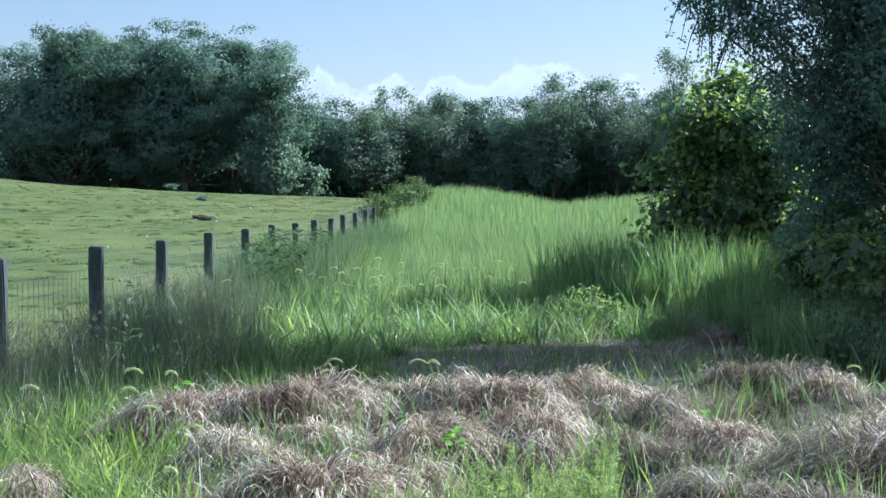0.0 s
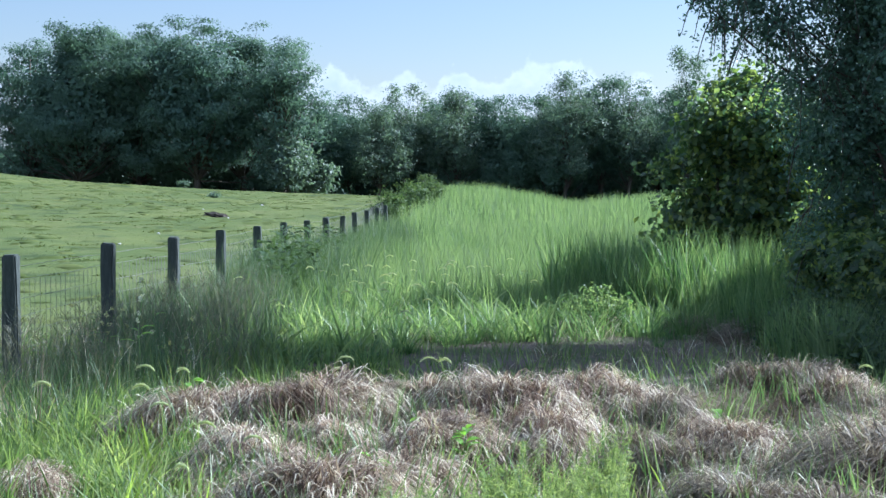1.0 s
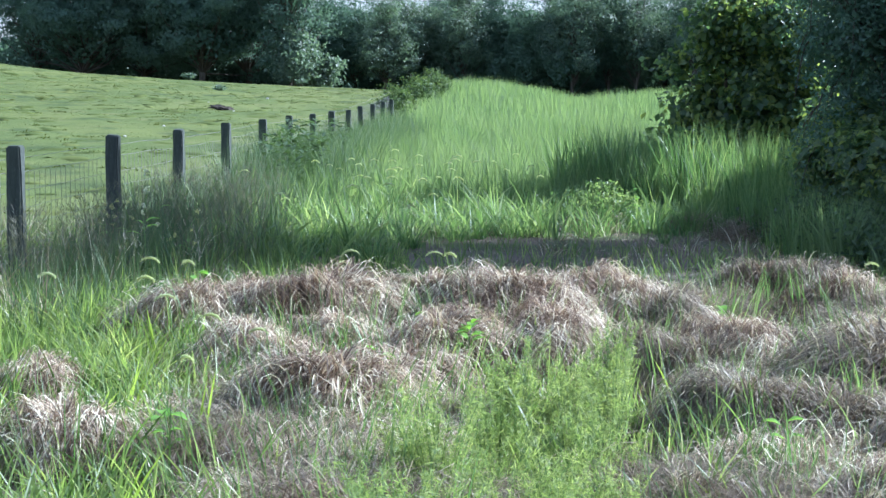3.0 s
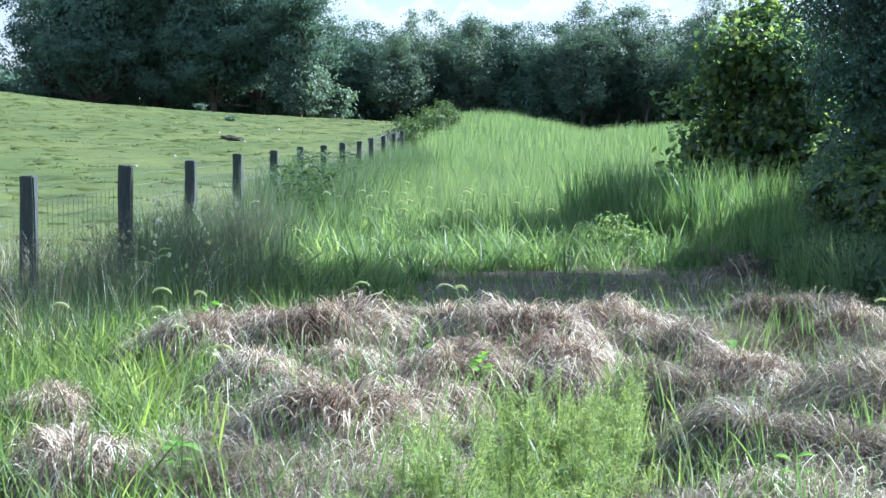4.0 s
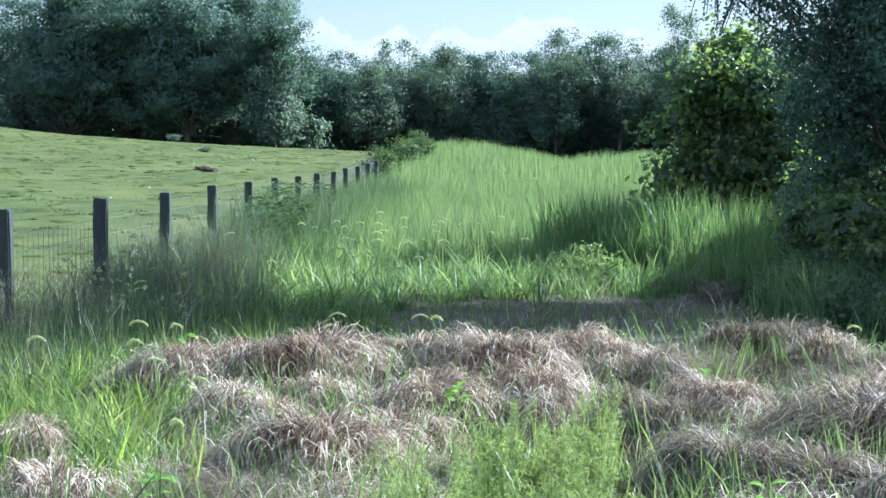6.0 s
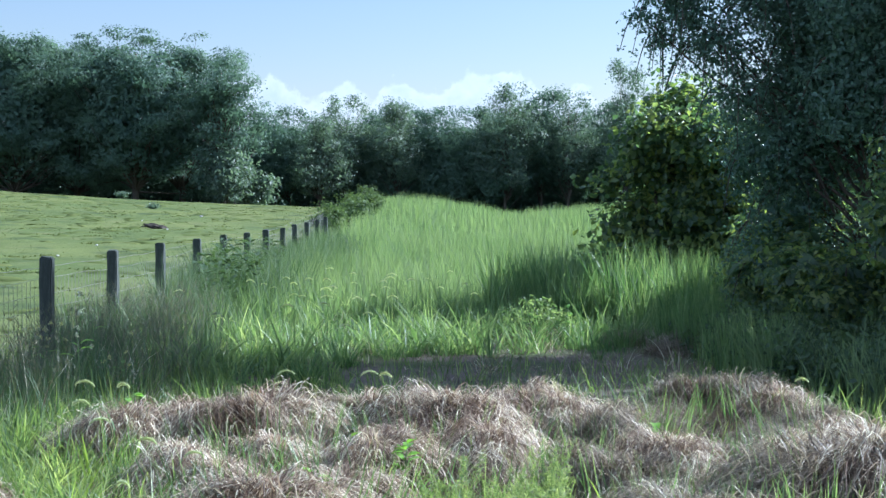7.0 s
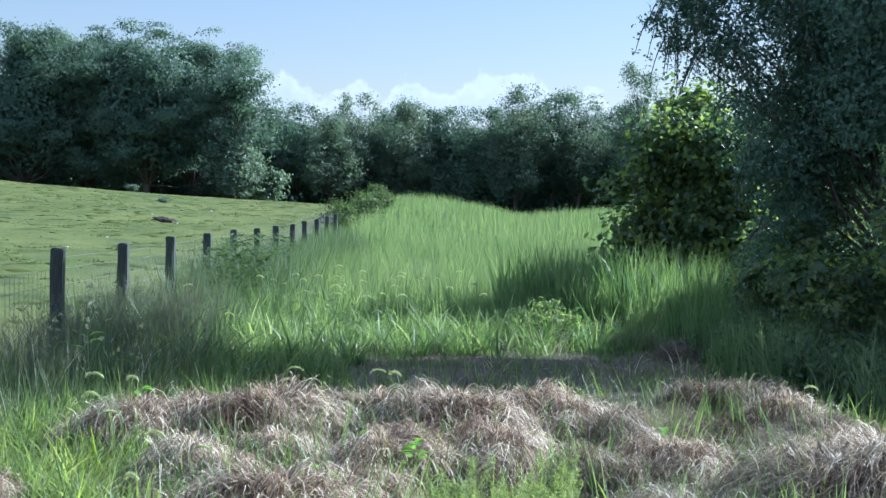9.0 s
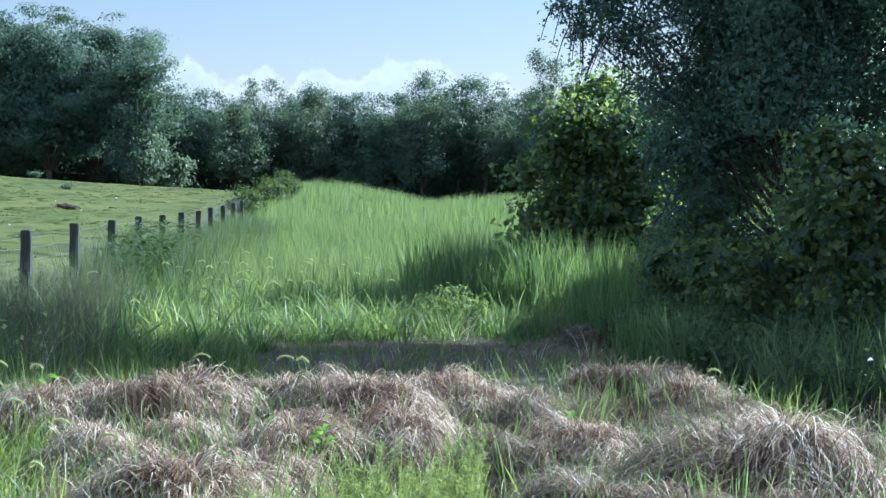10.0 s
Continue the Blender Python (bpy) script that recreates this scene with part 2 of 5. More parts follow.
M_PURPLE = leaf_material("seeding_grass_heads", G((0.09, 0.10, 0.075), (0.15, 0.15, 0.115), (0.25, 0.235, 0.18)), (0.8, 0.8, 0.85), 0.6, 0.35, 0.9, 1.3)
M_FLOWER = leaf_material("yellow_petals", G((0.48, 0.46, 0.2), (0.58, 0.56, 0.3), (0.68, 0.66, 0.42)), (0.9, 0.9, 0.8), 0.5, 0.4)
M_WHITE = leaf_material("white_petals", G((0.5, 0.5, 0.42), (0.62, 0.62, 0.55), (0.75, 0.75, 0.7)), (0.9, 0.9, 0.9), 0.5, 0.4)

# ---------- builders ----------
def mesh_from(name, verts, tris, material, smooth=False):
    me = bpy.data.meshes.new(name)
    verts, tris = np.asarray(verts, np.float32), np.asarray(tris, np.int32)
    me.vertices.add(len(verts))
    me.vertices.foreach_set("co", verts.ravel())
    me.loops.add(tris.size)
    me.loops.foreach_set("vertex_index", tris.ravel())
    me.polygons.add(len(tris))
    me.polygons.foreach_set("loop_start", np.arange(0, tris.size, 3, dtype=np.int32))
    me.polygons.foreach_set("loop_total", np.full(len(tris), 3, np.int32))
    if smooth:
        me.polygons.foreach_set("use_smooth", np.ones(len(tris), bool))
    me.update(calc_edges=True)
    me.materials.append(material)
    return me


def part(name, data, material=None, parent=None, label=""):
    """Links a bmesh or a mesh as one object under a thing or a part."""
    if isinstance(data, bmesh.types.BMesh):
        me = bpy.data.meshes.new(name)
        data.to_mesh(me)
        data.free()
        me.materials.append(material)
    else:
        me = data
    ob = new(name, me)
    if parent:
        ob.parent = parent
    if label:
        ob["label"] = label
    return ob


def wave(x, y, seed=0.0):
    """A cheap smooth noise in about -1 to 1, for arrays."""
    return (np.sin(1.7 * x + 0.9 * y + seed) + np.sin(-0.8 * x + 1.9 * y + 2.1 * seed + 1.3) + np.sin(2.9 * x - 1.3 * y + 0.7 * seed + 4.0)) / 3


def smooth(v, a, b):
    t = np.clip((np.asarray(v, float) - a) / (b - a), 0, 1)
    return t * t * (3 - 2 * t)


def ground_z(x, y):
    """The lie of the land: level verge, the meadow swelling to a ridge, the pasture to a broader one."""
    x, y = np.asarray(x, float), np.asarray(y, float)
    ridge = np.interp(x, [-6, -2.4, -0.6, 1.0, 2.5, 3.5, 4.8, 6.2, 9, 20, 60], [1.55, 1.68, 1.55, 1.27, 0.95, 0.76, 0.88, 1.03, 1.25, 1.5, 1.8])
    meadow = ridge * smooth(y, 30, 92) ** 0.9
    crest = np.interp(x, [-90, -45, -31.6, -26.6, -20, -13, -8, -4], [4.0, 3.6, 2.96, 2.40, 2.03, 1.68, 1.60, 1.55])
    pasture = crest * np.clip((y - 26) / 74, 0, 1) ** 1.15
    pasture = np.where(y > 100, 1.15 + (crest - 1.15) * (1 - smooth(y, 100, 108)), pasture)
    meadow = np.where(y > 92, 0.9 + (ridge - 0.9) * (1 - smooth(y, 92, 115)), meadow)
    z = pasture + (meadow - pasture) * smooth(x, -5.6, -2.2)
    z = z + 0.05 * wave(x * 0.22, y * 0.2, 1.0) * smooth(y, 12, 40) + 0.025 * wave(x * 0.9, y * 0.8, 2.0) * smooth(np.hypot(x, y), 4, 9)
    z = z + 0.06 * wave(x * 1.5, y * 1.05, 5.0) * (1 - smooth(x, -6.2, -4.5)) * smooth(y, 14, 24) * (1 - smooth(y, 92, 100))      # hummocks in the pasture
    return np.where(y > 140, 1.0 + (z - 1.0) * (1 - smooth(y, 140, 300)), z) - 0.04


def blades(base, length, width, tilt, bend, az, seg=3, rng=None, twist=None, taper=1.4, late=1.0):
    """Strips that start at base, lean by tilt and curl by bend (radians) towards az. Returns verts and tris."""
    n = len(base)
    k = np.arange(seg)
    ang = tilt[:, None] + bend[:, None] * (((k + 0.5) / seg) ** late)[None]
    step = (length / seg)[:, None]
    out = np.concatenate([np.zeros((n, 1)), np.cumsum(np.sin(ang) * step, 1)], 1)
    up = np.concatenate([np.zeros((n, 1)), np.cumsum(np.cos(ang) * step, 1)], 1)
    ca, sa = np.cos(az)[:, None], np.sin(az)[:, None]
    mid = np.stack([base[:, :1] + out * ca, base[:, 1:2] + out * sa, base[:, 2:3] + up], -1)
    sz = az + (np.pi / 2 if twist is None else twist)
    w = width[:, None] * (1 - (np.arange(seg + 1) / seg) ** taper)[None] * 0.5
    side = np.stack([np.cos(sz)[:, None] * w, np.sin(sz)[:, None] * w, 0 * w], -1)
    left, right = mid - side, mid + side
    verts = np.concatenate([np.stack([left[:, :-1], right[:, :-1]], 2).reshape(n, -1, 3), mid[:, -1:]], 1)
    per = 2 * seg + 1
    t = []
    for i in range(seg - 1):
        a = 2 * i
        t += [(a, a + 1, a + 2), (a + 1, a + 3, a + 2)]
    t.append((2 * seg - 2, 2 * seg - 1, 2 * seg))
    tris = (np.array(t)[None] + per * np.arange(n)[:, None, None]).reshape(-1, 3)
    return verts.reshape(-1, 3), tris


def ribbons(mid, width, az):
    """Strips along given middle lines, each point with a width and the compass direction of its side."""
    n, k = mid.shape[:2]
    side = np.stack([np.cos(az) * width, np.sin(az) * width, 0 * width], -1) * 0.5
    v = np.stack([mid - side, mid + side], 2).reshape(-1, 3)
    a = (np.arange(n)[:, None] * k + np.arange(k - 1)[None]).ravel() * 2
    return v, np.concatenate([np.stack([a, a + 1, a + 2], 1), np.stack([a + 1, a + 3, a + 2], 1)])


def joined(pieces):
    vs, ts, off = [], [], 0
    for v, t in pieces:
        vs.append(v)
        ts.append(t + off)
        off += len(v)
    return np.concatenate(vs), np.concatenate(ts)


def leaves(at, size, normal, rng, slim=0.55, fold=0.18):
    """A folded, pointed leaf at every place: four verts, two tris either side of its rib."""
    n = len(at)
    normal = normal / (np.linalg.norm(normal, axis=1, keepdims=True) + 1e-9)
    r = rng.normal(size=(n, 3))
    along = np.cross(normal, r)
    along /= np.linalg.norm(along, axis=1, keepdims=True) + 1e-9
    across = np.cross(normal, along)
    s = size[:, None]
    v = np.stack([at - along * s * 0.5, at + across * s * slim * 0.5 + normal * s * fold - along * s * 0.08,
                  at + along * s * 0.5, at - across * s * slim * 0.5 + normal * s * fold - along * s * 0.08], 1)
    t = np.array([(0, 1, 2), (0, 2, 3)])[None] + 4 * np.arange(n)[:, None, None]
    return v.reshape(-1, 3), t.reshape(-1, 3)


def tube(points, radii, sides=7):
    """A tapering round limb through points."""
    P = np.asarray(points, float)
    n = len(P)
    d = np.gradient(P, axis=0)
    d /= np.linalg.norm(d, axis=1, keepdims=True) + 1e-9
    ref = np.where(abs(d[:, 2:3]) > 0.9, [[1.0, 0, 0]], [[0, 0, 1.0]])
    u = np.cross(d, ref)
    u /= np.linalg.norm(u, axis=1, keepdims=True) + 1e-9
    w = np.cross(d, u)
    a = np.linspace(0, 2 * np.pi, sides, endpoint=False)
    ring = P[:, None] + np.asarray(radii)[:, None, None] * (np.cos(a)[None, :, None] * u[:, None] + np.sin(a)[None, :, None] * w[:, None])
    t = []
    for i in range(n - 1):
        for j in range(sides):
            p, q = i * sides + j, i * sides + (j + 1) % sides
            t += [(p, q, p + sides), (q, q + sides, p + sides)]
    t += [((n - 1) * sides, (n - 1) * sides + j, (n - 1) * sides + j + 1) for j in range(1, sides - 1)]
    return ring.reshape(-1, 3), np.array(t)


def limb(a, b, ra, rb, rng, sag=0.0, seg=5, wobble=0.06, sides=6):
    t = np.linspace(0, 1, seg + 1)[:, None]
    a, b = np.asarray(a, float), np.asarray(b, float)
    L = np.linalg.norm(b - a)
    p = a + (b - a) * t + rng.normal(size=(seg + 1, 3)) * wobble * L * t * (1 - t) * 2
    p[:, 2:] += sag * L * (t * (1 - t))
    return tube(p, ra + (rb - ra) * t[:, 0], sides)


def tree(name, x, y, height, crown, lobes, count, leaf, material, seed, label, bole=0.16, low=0.25, squash=0.8, gap=0.35,
         slim=0.55, droop=0, lobe_size=0.42, stems=1, category="tree", group="", flat=0.5, lean=(0, 0), depth=1.0, extra=(), bunch=7, coarse=None, knob=0.0, mass=0, fill=2.2, boxy=3.0):
    """A tree: stem with limbs, and a crown of lobes filled with single leaves.
    crown: its half-width; low: where the crown starts, as a share of the height; droop: number of hanging sprays;
    coarse: the height above which leaves are fewer and larger; knob: size of the bumps of a full, boxy crown, whose boughs all end
    near its outline; mass: number of inner leaves, fill times as large, that face outwards and make the crown dense."""
    rng = np.random.default_rng(seed)
    z0 = float(ground_z(x, y))
    root = new(name)
    root.location = (x, y, z0)
    tagged(root, label, category, group)
    zc, rz = height * (1 + low) / 2, height * (1 - low) / 2
    d = rng.normal(size=(lobes, 3))
    d /= np.linalg.norm(d, axis=1, keepdims=True)
    d[:, 2] = np.where(d[:, 2] < -0.88, -d[:, 2], d[:, 2])
    shrink = rng.uniform(0.3, 0.86, (lobes, 1))
    if knob:
        d /= (np.abs(d) ** boxy).sum(1, keepdims=True) ** (1 / boxy)
        shrink = rng.uniform(0.55, 1.06, (lobes, 1)) - knob * 0.6 / min(crown, rz)
    lc = d * shrink * [crown, crown * depth, rz] + [0, 0, zc]
    lc[:, 0] += lean[0] * lc[:, 2] / height
    lc[:, 1] += lean[1] * lc[:, 2] / height
    lr = (knob * rng.uniform(0.5, 1.1, lobes) if knob else lobe_size * min(crown, rz)) * rng.uniform(0.6, 1.15, lobes)
    if extra:                                       # outlying boughs: place and size
        lc = np.concatenate([lc, [e[:3] for e in extra]])
        lr = np.concatenate([lr, [e[3] for e in extra]])
        lobes = len(lr)
    # wood
    wood = []
    for s in range(stems):
        off = rng.normal(size=2) * 0.25 * crown * (stems > 1)
        top = np.array([off[0] * 2 + lean[0] * 0.8, off[1] * 2 + lean[1] * 0.8, height * 0.82])
        wood.append(limb((off[0] * 0.4, off[1] * 0.4, -0.15), top, bole, bole * 0.2, rng, 0, 8, 0.04, 8))
        wood.append(limb((off[0] * 0.4, off[1] * 0.4, -0.2), (off[0] * 0.4, off[1] * 0.4, 0.35), bole * 1.5, bole * 0.95, rng, 0, 3, 0, 8))
    for j, c in enumerate(lc):
        f = np.clip((c[2] / height - 0.25) * rng.uniform(0.6, 0.95), 0.1, 0.78)
        a = np.array([lean[0] * f, lean[1] * f, f * height])
        r = bole * (1 - 0.8 * f) * 0.28
        wood.append(limb(a, c, r, r * 0.25, rng, 0.12, 3 if y > 60 else 5, 0.08, 4 if y > 60 else 5))
        for _ in range(0 if y > 60 else 2):
            e = c + rng.normal(size=3) * lr[j] * 0.5
            wood.append(limb(c, e, r * 0.28, r * 0.1, rng, 0.05, 3, 0.1, 4))
    sprays = []
    for _ in range(droop):
        c = rng.integers(lobes) if not extra or rng.random() < 0.55 else lobes - 1 - rng.integers(len(extra))
        dv = rng.normal(size=3)
        dv[2] = abs(dv[2]) * 0.2 - 0.1
        dv /= np.linalg.norm(dv)
        a = lc[c] + dv * lr[c] * 0.8
        L = rng.uniform(0.5, 1.0) * lobe_size * crown
        t = np.linspace(0, 1, 7)[:, None]
        p = a + dv * [1, 1, 0] * L * 0.5 * t + np.array([0, 0, -L]) * t ** 1.7
        sprays.append(p)
        wood.append(tube(p, np.linspace(0.012, 0.004, 7), 3))
    v, t = joined(wood)
    part("trunk", mesh_from("trunk", v, t, M_BARK, True), parent=root)
    # leaves
    share = lr ** 2 / (lr ** 2).sum()
    sprigs = count // bunch                         # leaves sit in small flat sprigs
    pick = rng.choice(lobes, sprigs, p=share)
    dv = rng.normal(size=(sprigs, 3))
    dv /= np.linalg.norm(dv, axis=1, keepdims=True)
    rad = rng.uniform(0.15, 1.0, sprigs) ** 0.55 * rng.uniform(0.85, 1.25, sprigs)
    rad *= 1 + 0.22 * wave(dv[:, 0] * 4 + pick, dv[:, 2] * 4, 3.0)
    if knob:
        rad = rng.uniform(0.3, 1.0, sprigs) ** 0.5 * (1 + 0.12 * wave(dv[:, 0] * 5 + pick, dv[:, 2] * 5, 3.0))
    at = lc[pick] + dv * (lr[pick] * rad)[:, None] * [1, 1, squash]
    q = at / (0.3 * crown * lobe_size + 0.12)
    keep = (wave(q[:, 0] * 1.4, q[:, 2] * 1.4 + q[:, 1], seed) + 0.7 * wave(q[:, 1] * 2.3, q[:, 0] * 1.7 - q[:, 2] * 2, seed + 5)) > (gap - 0.8)
    at, dv = np.repeat(at[keep], bunch, 0), np.repeat(dv[keep], bunch, 0)
    at = at + rng.normal(size=at.shape) * leaf * [1.5, 1.5, 0.5]
    keep = at[:, 2] > 0.03
    at, dv = at[keep], dv[keep]
    size = leaf * rng.uniform(0.6, 1.3, len(at))
    if coarse:
        keep = (at[:, 2] < coarse) | (rng.random(len(at)) < 0.3)
        at, dv, size = at[keep], dv[keep], np.where(at[:, 2] < coarse, size, size * 1.8)[keep]
    nrm = dv * 0.6 + rng.normal(size=at.shape) * 0.6 + [0, 0, flat]
    if knob:
        nrm = dv * 0.9 + rng.normal(size=at.shape) * 0.22 + [0, 0, 0.2]
    pieces = [leaves(at, size, nrm, rng, slim)]
    if sprays:
        P = np.concatenate([p[rng.integers(1, 7, 26)] + rng.normal(size=(26, 3)) * leaf * 0.7 for p in sprays])
        pieces.append(leaves(P, leaf * rng.uniform(0.6, 1.2, len(P)), rng.normal(size=P.shape), rng, slim))
    if mass:
        u = rng.normal(size=(mass, 3))
        u /= np.linalg.norm(u, axis=1, keepdims=True)
        if knob:
            u /= (np.abs(u) ** boxy).sum(1, keepdims=True) ** (1 / boxy)
            at = u * rng.uniform(0.4, 0.9, (mass, 1)) * (1 - knob * 0.9 / min(crown, rz)) * [crown, crown * depth, rz] + [0, 0, zc]
            at[:, :2] += np.array(lean) * at[:, 2:] / height
        else:
            pick = rng.choice(lobes, mass, p=share)
            at = lc[pick] + u * (lr[pick] * rng.uniform(0.3, 0.8, mass))[:, None]
        holes = wave(at[:, 0] * 2.1 / (fill * leaf * 3), at[:, 2] * 2.1 / (fill * leaf * 3), seed) < 0.6
        at, u = at[holes & (at[:, 2] > 0.03)], u[holes & (at[:, 2] > 0.03)]
        out = at / [crown, crown * depth, rz] - [0, 0, zc / rz]
        out /= np.linalg.norm(out, axis=1, keepdims=True) + 1e-6
        pieces.append(leaves(at, leaf * fill * rng.uniform(0.6, 1.3, len(at)), out + 0.3 * u + rng.normal(size=at.shape) * 0.4 + [0, 0, 0.3], rng, max(slim, 0.6)))
    v, t = joined(pieces)
    part("crown", mesh_from("crown", v, t, material), parent=root)
    return root


def scatter(rng, n, x0, x1, y0, y1, where=None):
    """Random places in a box, thinned by where(x, y) in 0 to 1."""
    x, y = rng.uniform(x0, x1, n), rng.uniform(y0, y1, n)
    if where is not None:
        k = rng.uniform(size=n) < where(x, y)
        x, y = x[k], y[k]
    return x, y


def in_view(x, y, margin=1.2):
    """The wedge of land that is ever looked at, with a margin for shadows."""
    return (np.abs(x + 0.0 * y) < 0.34 * y + margin).astype(float)


def stuff(name, pieces, material, label, category):
    v, t = joined(pieces)
    return tagged(part(name, mesh_from(name, v, t, material)), label, category, kind="stuff")

# ---------- land ----------
def graded(edges, counts):
    out = [np.linspace(a, b, c, endpoint=False) for a, b, c in zip(edges[:-1], edges[1:], counts)]
    return np.append(np.concatenate(out), edges[-1])


def build_ground():
    xs = graded([-3000, -600, -150, -45, -14, 14, 45, 150, 600, 3000], [5, 8, 20, 40, 80, 30, 16, 8, 5])
    ys = graded([-1500, -200, -20, 4, 24, 120, 200, 700, 4000], [5, 8, 12, 60, 110, 20, 12, 8])
    X, Y = np.meshgrid(xs, ys)
    Z = ground_z(X, Y)
    v = np.stack([X, Y, Z], -1).reshape(-1, 3)
    nx = len(xs)
    i, j = np.meshgrid(np.arange(len(ys) - 1), np.arange(nx - 1), indexing="ij")
    a = (i * nx + j).ravel()
    t = np.concatenate([np.stack([a, a + 1, a + nx + 1], 1), np.stack([a, a + nx + 1, a + nx], 1)])
    tagged(part("ground", mesh_from("ground", v, t, M_GROUND, True)), "grassy ground rising to a low green ridge", "ground", kind="structure")


build_ground()


def build_road():
    xs = np.linspace(-90, 40, 66)
    rows = [np.stack([xs, np.full_like(xs, y), ground_z(xs, np.full_like(xs, y)) + h], 1) for y, h in ((108.4, 0.0), (108.6, 0.06), (110.5, 0.09), (112.4, 0.06), (112.6, 0.0))]
    v = np.concatenate(rows)
    n = len(xs)
    a = np.concatenate([r * n + np.arange(n - 1) for r in range(4)])
    t = np.concatenate([np.stack([a, a + 1, a + n + 1], 1), np.stack([a, a + n + 1, a + n], 1)])
    tagged(part("road", mesh_from("road", v, t, M_ROAD, True)), "narrow grey asphalt lane behind the pasture", "road", kind="structure")


build_road()

# ---------- fence ----------
POST_GAP = 3.05


def post_mesh(seed, top):
    """A square timber post, edges rounded, a little out of true."""
    rng = np.random.default_rng(seed)
    bm = bmesh.new()
    bmesh.ops.create_cube(bm, size=1)
    for v in bm.verts:
        v.co = Vector((v.co.x * 0.116, v.co.y * 0.116, top if v.co.z > 0 else -0.4))
    bmesh.ops.subdivide_edges(bm, edges=[e for e in bm.edges if abs(e.verts[0].co.z - e.verts[1].co.z) > 0.5], cuts=6)
    for v in bm.verts:
        v.co += Vector(rng.normal(size=3) * [0.004, 0.004, 0.006])
    bmesh.ops.bevel(bm, geom=[e for e in bm.edges if abs(e.verts[0].co.z - e.verts[1].co.z) > 0.1 or min(e.verts[0].co.z, e.verts[1].co.z) > top - 0.05],
                    offset=0.012, segments=2, affect="EDGES")
    return bm


def build_fence():
    fence = new("fence")
    fence.location = (FENCE_X0, 0, 0)
    tagged(fence, "weathered square timber posts with woven wire mesh", "fence")
    rng = np.random.default_rng(5)
    tops = {}
    for k in range(-1, 13):
        y = POST_GAP * (4.2 + k)
        x = FENCE_DX * y
        z = float(ground_z(x + FENCE_X0, y))
        top = (1.125 + (0 if y < 38 else (y - 38) * 0.0125)) - z + rng.normal() * 0.008
        ob = part("post", post_mesh(40 + k, top), M_POST, fence)
        ob.location = (x, y, z)
        ob.rotation_euler = (rng.normal() * 0.014, rng.normal() * 0.016, rng.normal() * 0.05)
        tops[k] = (x, y, z)
    # woven wire between neighbouring posts, stapled to the pasture side
    for k in range(-1, 12):
        a, b = np.array(tops[k]), np.array(tops[k + 1])
        a[0] -= 0.064
        b[0] -= 0.064
        pieces = []
        for h in (0.06, 0.16, 0.27, 0.39, 0.52, 0.66, 0.80, 0.95, 1.06):
            t = np.linspace(0, 1, 7)[:, None]
            p = a + (b - a) * t + [0, 0, h] + rng.normal(size=(7, 3)) * 0.005
            pieces.append(tube(p, np.full(7, 0.0022), 3))
        for f in np.linspace(0.02, 0.98, 20):
            p = a + (b - a) * f
            z = float(ground_z(p[0] + FENCE_X0, p[1]))
            q = np.array([[p[0], p[1], z + 0.03], [p[0] + rng.normal() * 0.006, p[1], z + 0.5], [p[0], p[1], z + 0.95]])
            pieces.append(tube(q, np.full(3, 0.002), 3))
        v, t = joined(pieces)
        part("wire_mesh", mesh_from("wire_mesh", v, t, M_WIRE), parent=fence, label="woven galvanised field wire")


build_fence()

# ---------- trees behind the pasture ----------
EYE, FOCAL = 1.638, 2950.0


def far(u, d):
    """Sideways place at distance d for a bearing u, in units of 1/2950 from straight ahead."""
    return u / FOCAL * d


LABEL_OAK = "large dark green broadleaf tree with a wide rounded crown"
for u, d, top, crown, seed, n in ((-850, 124, 278, 4.2, 11, 30000), (-765, 120, 294, 5.6, 12, 46000), (-655, 123, 298, 6.0, 15, 52000), (-550, 119, 312, 5.6, 13, 50000), (-470, 122, 312, 4.8, 16, 34000),
                                  (-400, 117, 276, 3.3, 14, 24000)):
    x = far(u, d)
    h = EYE + (top + 15) / FOCAL * d - float(ground_z(x, d))
    airy = u > -480 or u < -800
    tree("tree", x, d, h, crown, 60 if airy else 85, n, 0.205, M_FAR, seed, LABEL_OAK, 0.26, 0.0, 0.7, 0.6 if airy else 0.3, group="trees behind the pasture",
         knob=1.45, mass=1500 if airy else 9000, bunch=10, fill=1.7)
# smaller trees in a row to the right of them, some paler and wispier
ROW = ((-335, 136, 150, 2.6, 0), (-280, 140, 168, 3.0, 0), (-225, 134, 150, 2.4, 1), (-180, 138, 182, 3.0, 1), (-120, 142, 165, 3.0, 0), (-92, 137, 182, 2.6, 1),
       (-40, 140, 170, 3.0, 0), (20, 138, 172, 2.9, 0), (75, 141, 175, 3.0, 0), (105, 136, 212, 3.0, 1), (165, 139, 205, 3.1, 0), (215, 137, 196, 2.7, 1), (265, 140, 180, 3.0, 0),
       (315, 133, 250, 2.5, 1), (365, 138, 200, 3.2, 0), (430, 136, 190, 3.4, 0), (500, 139, 200, 3.6, 0), (590, 137, 210, 4.0, 0), (690, 138, 200, 4.0, 0), (800, 138, 205, 4.2, 0))
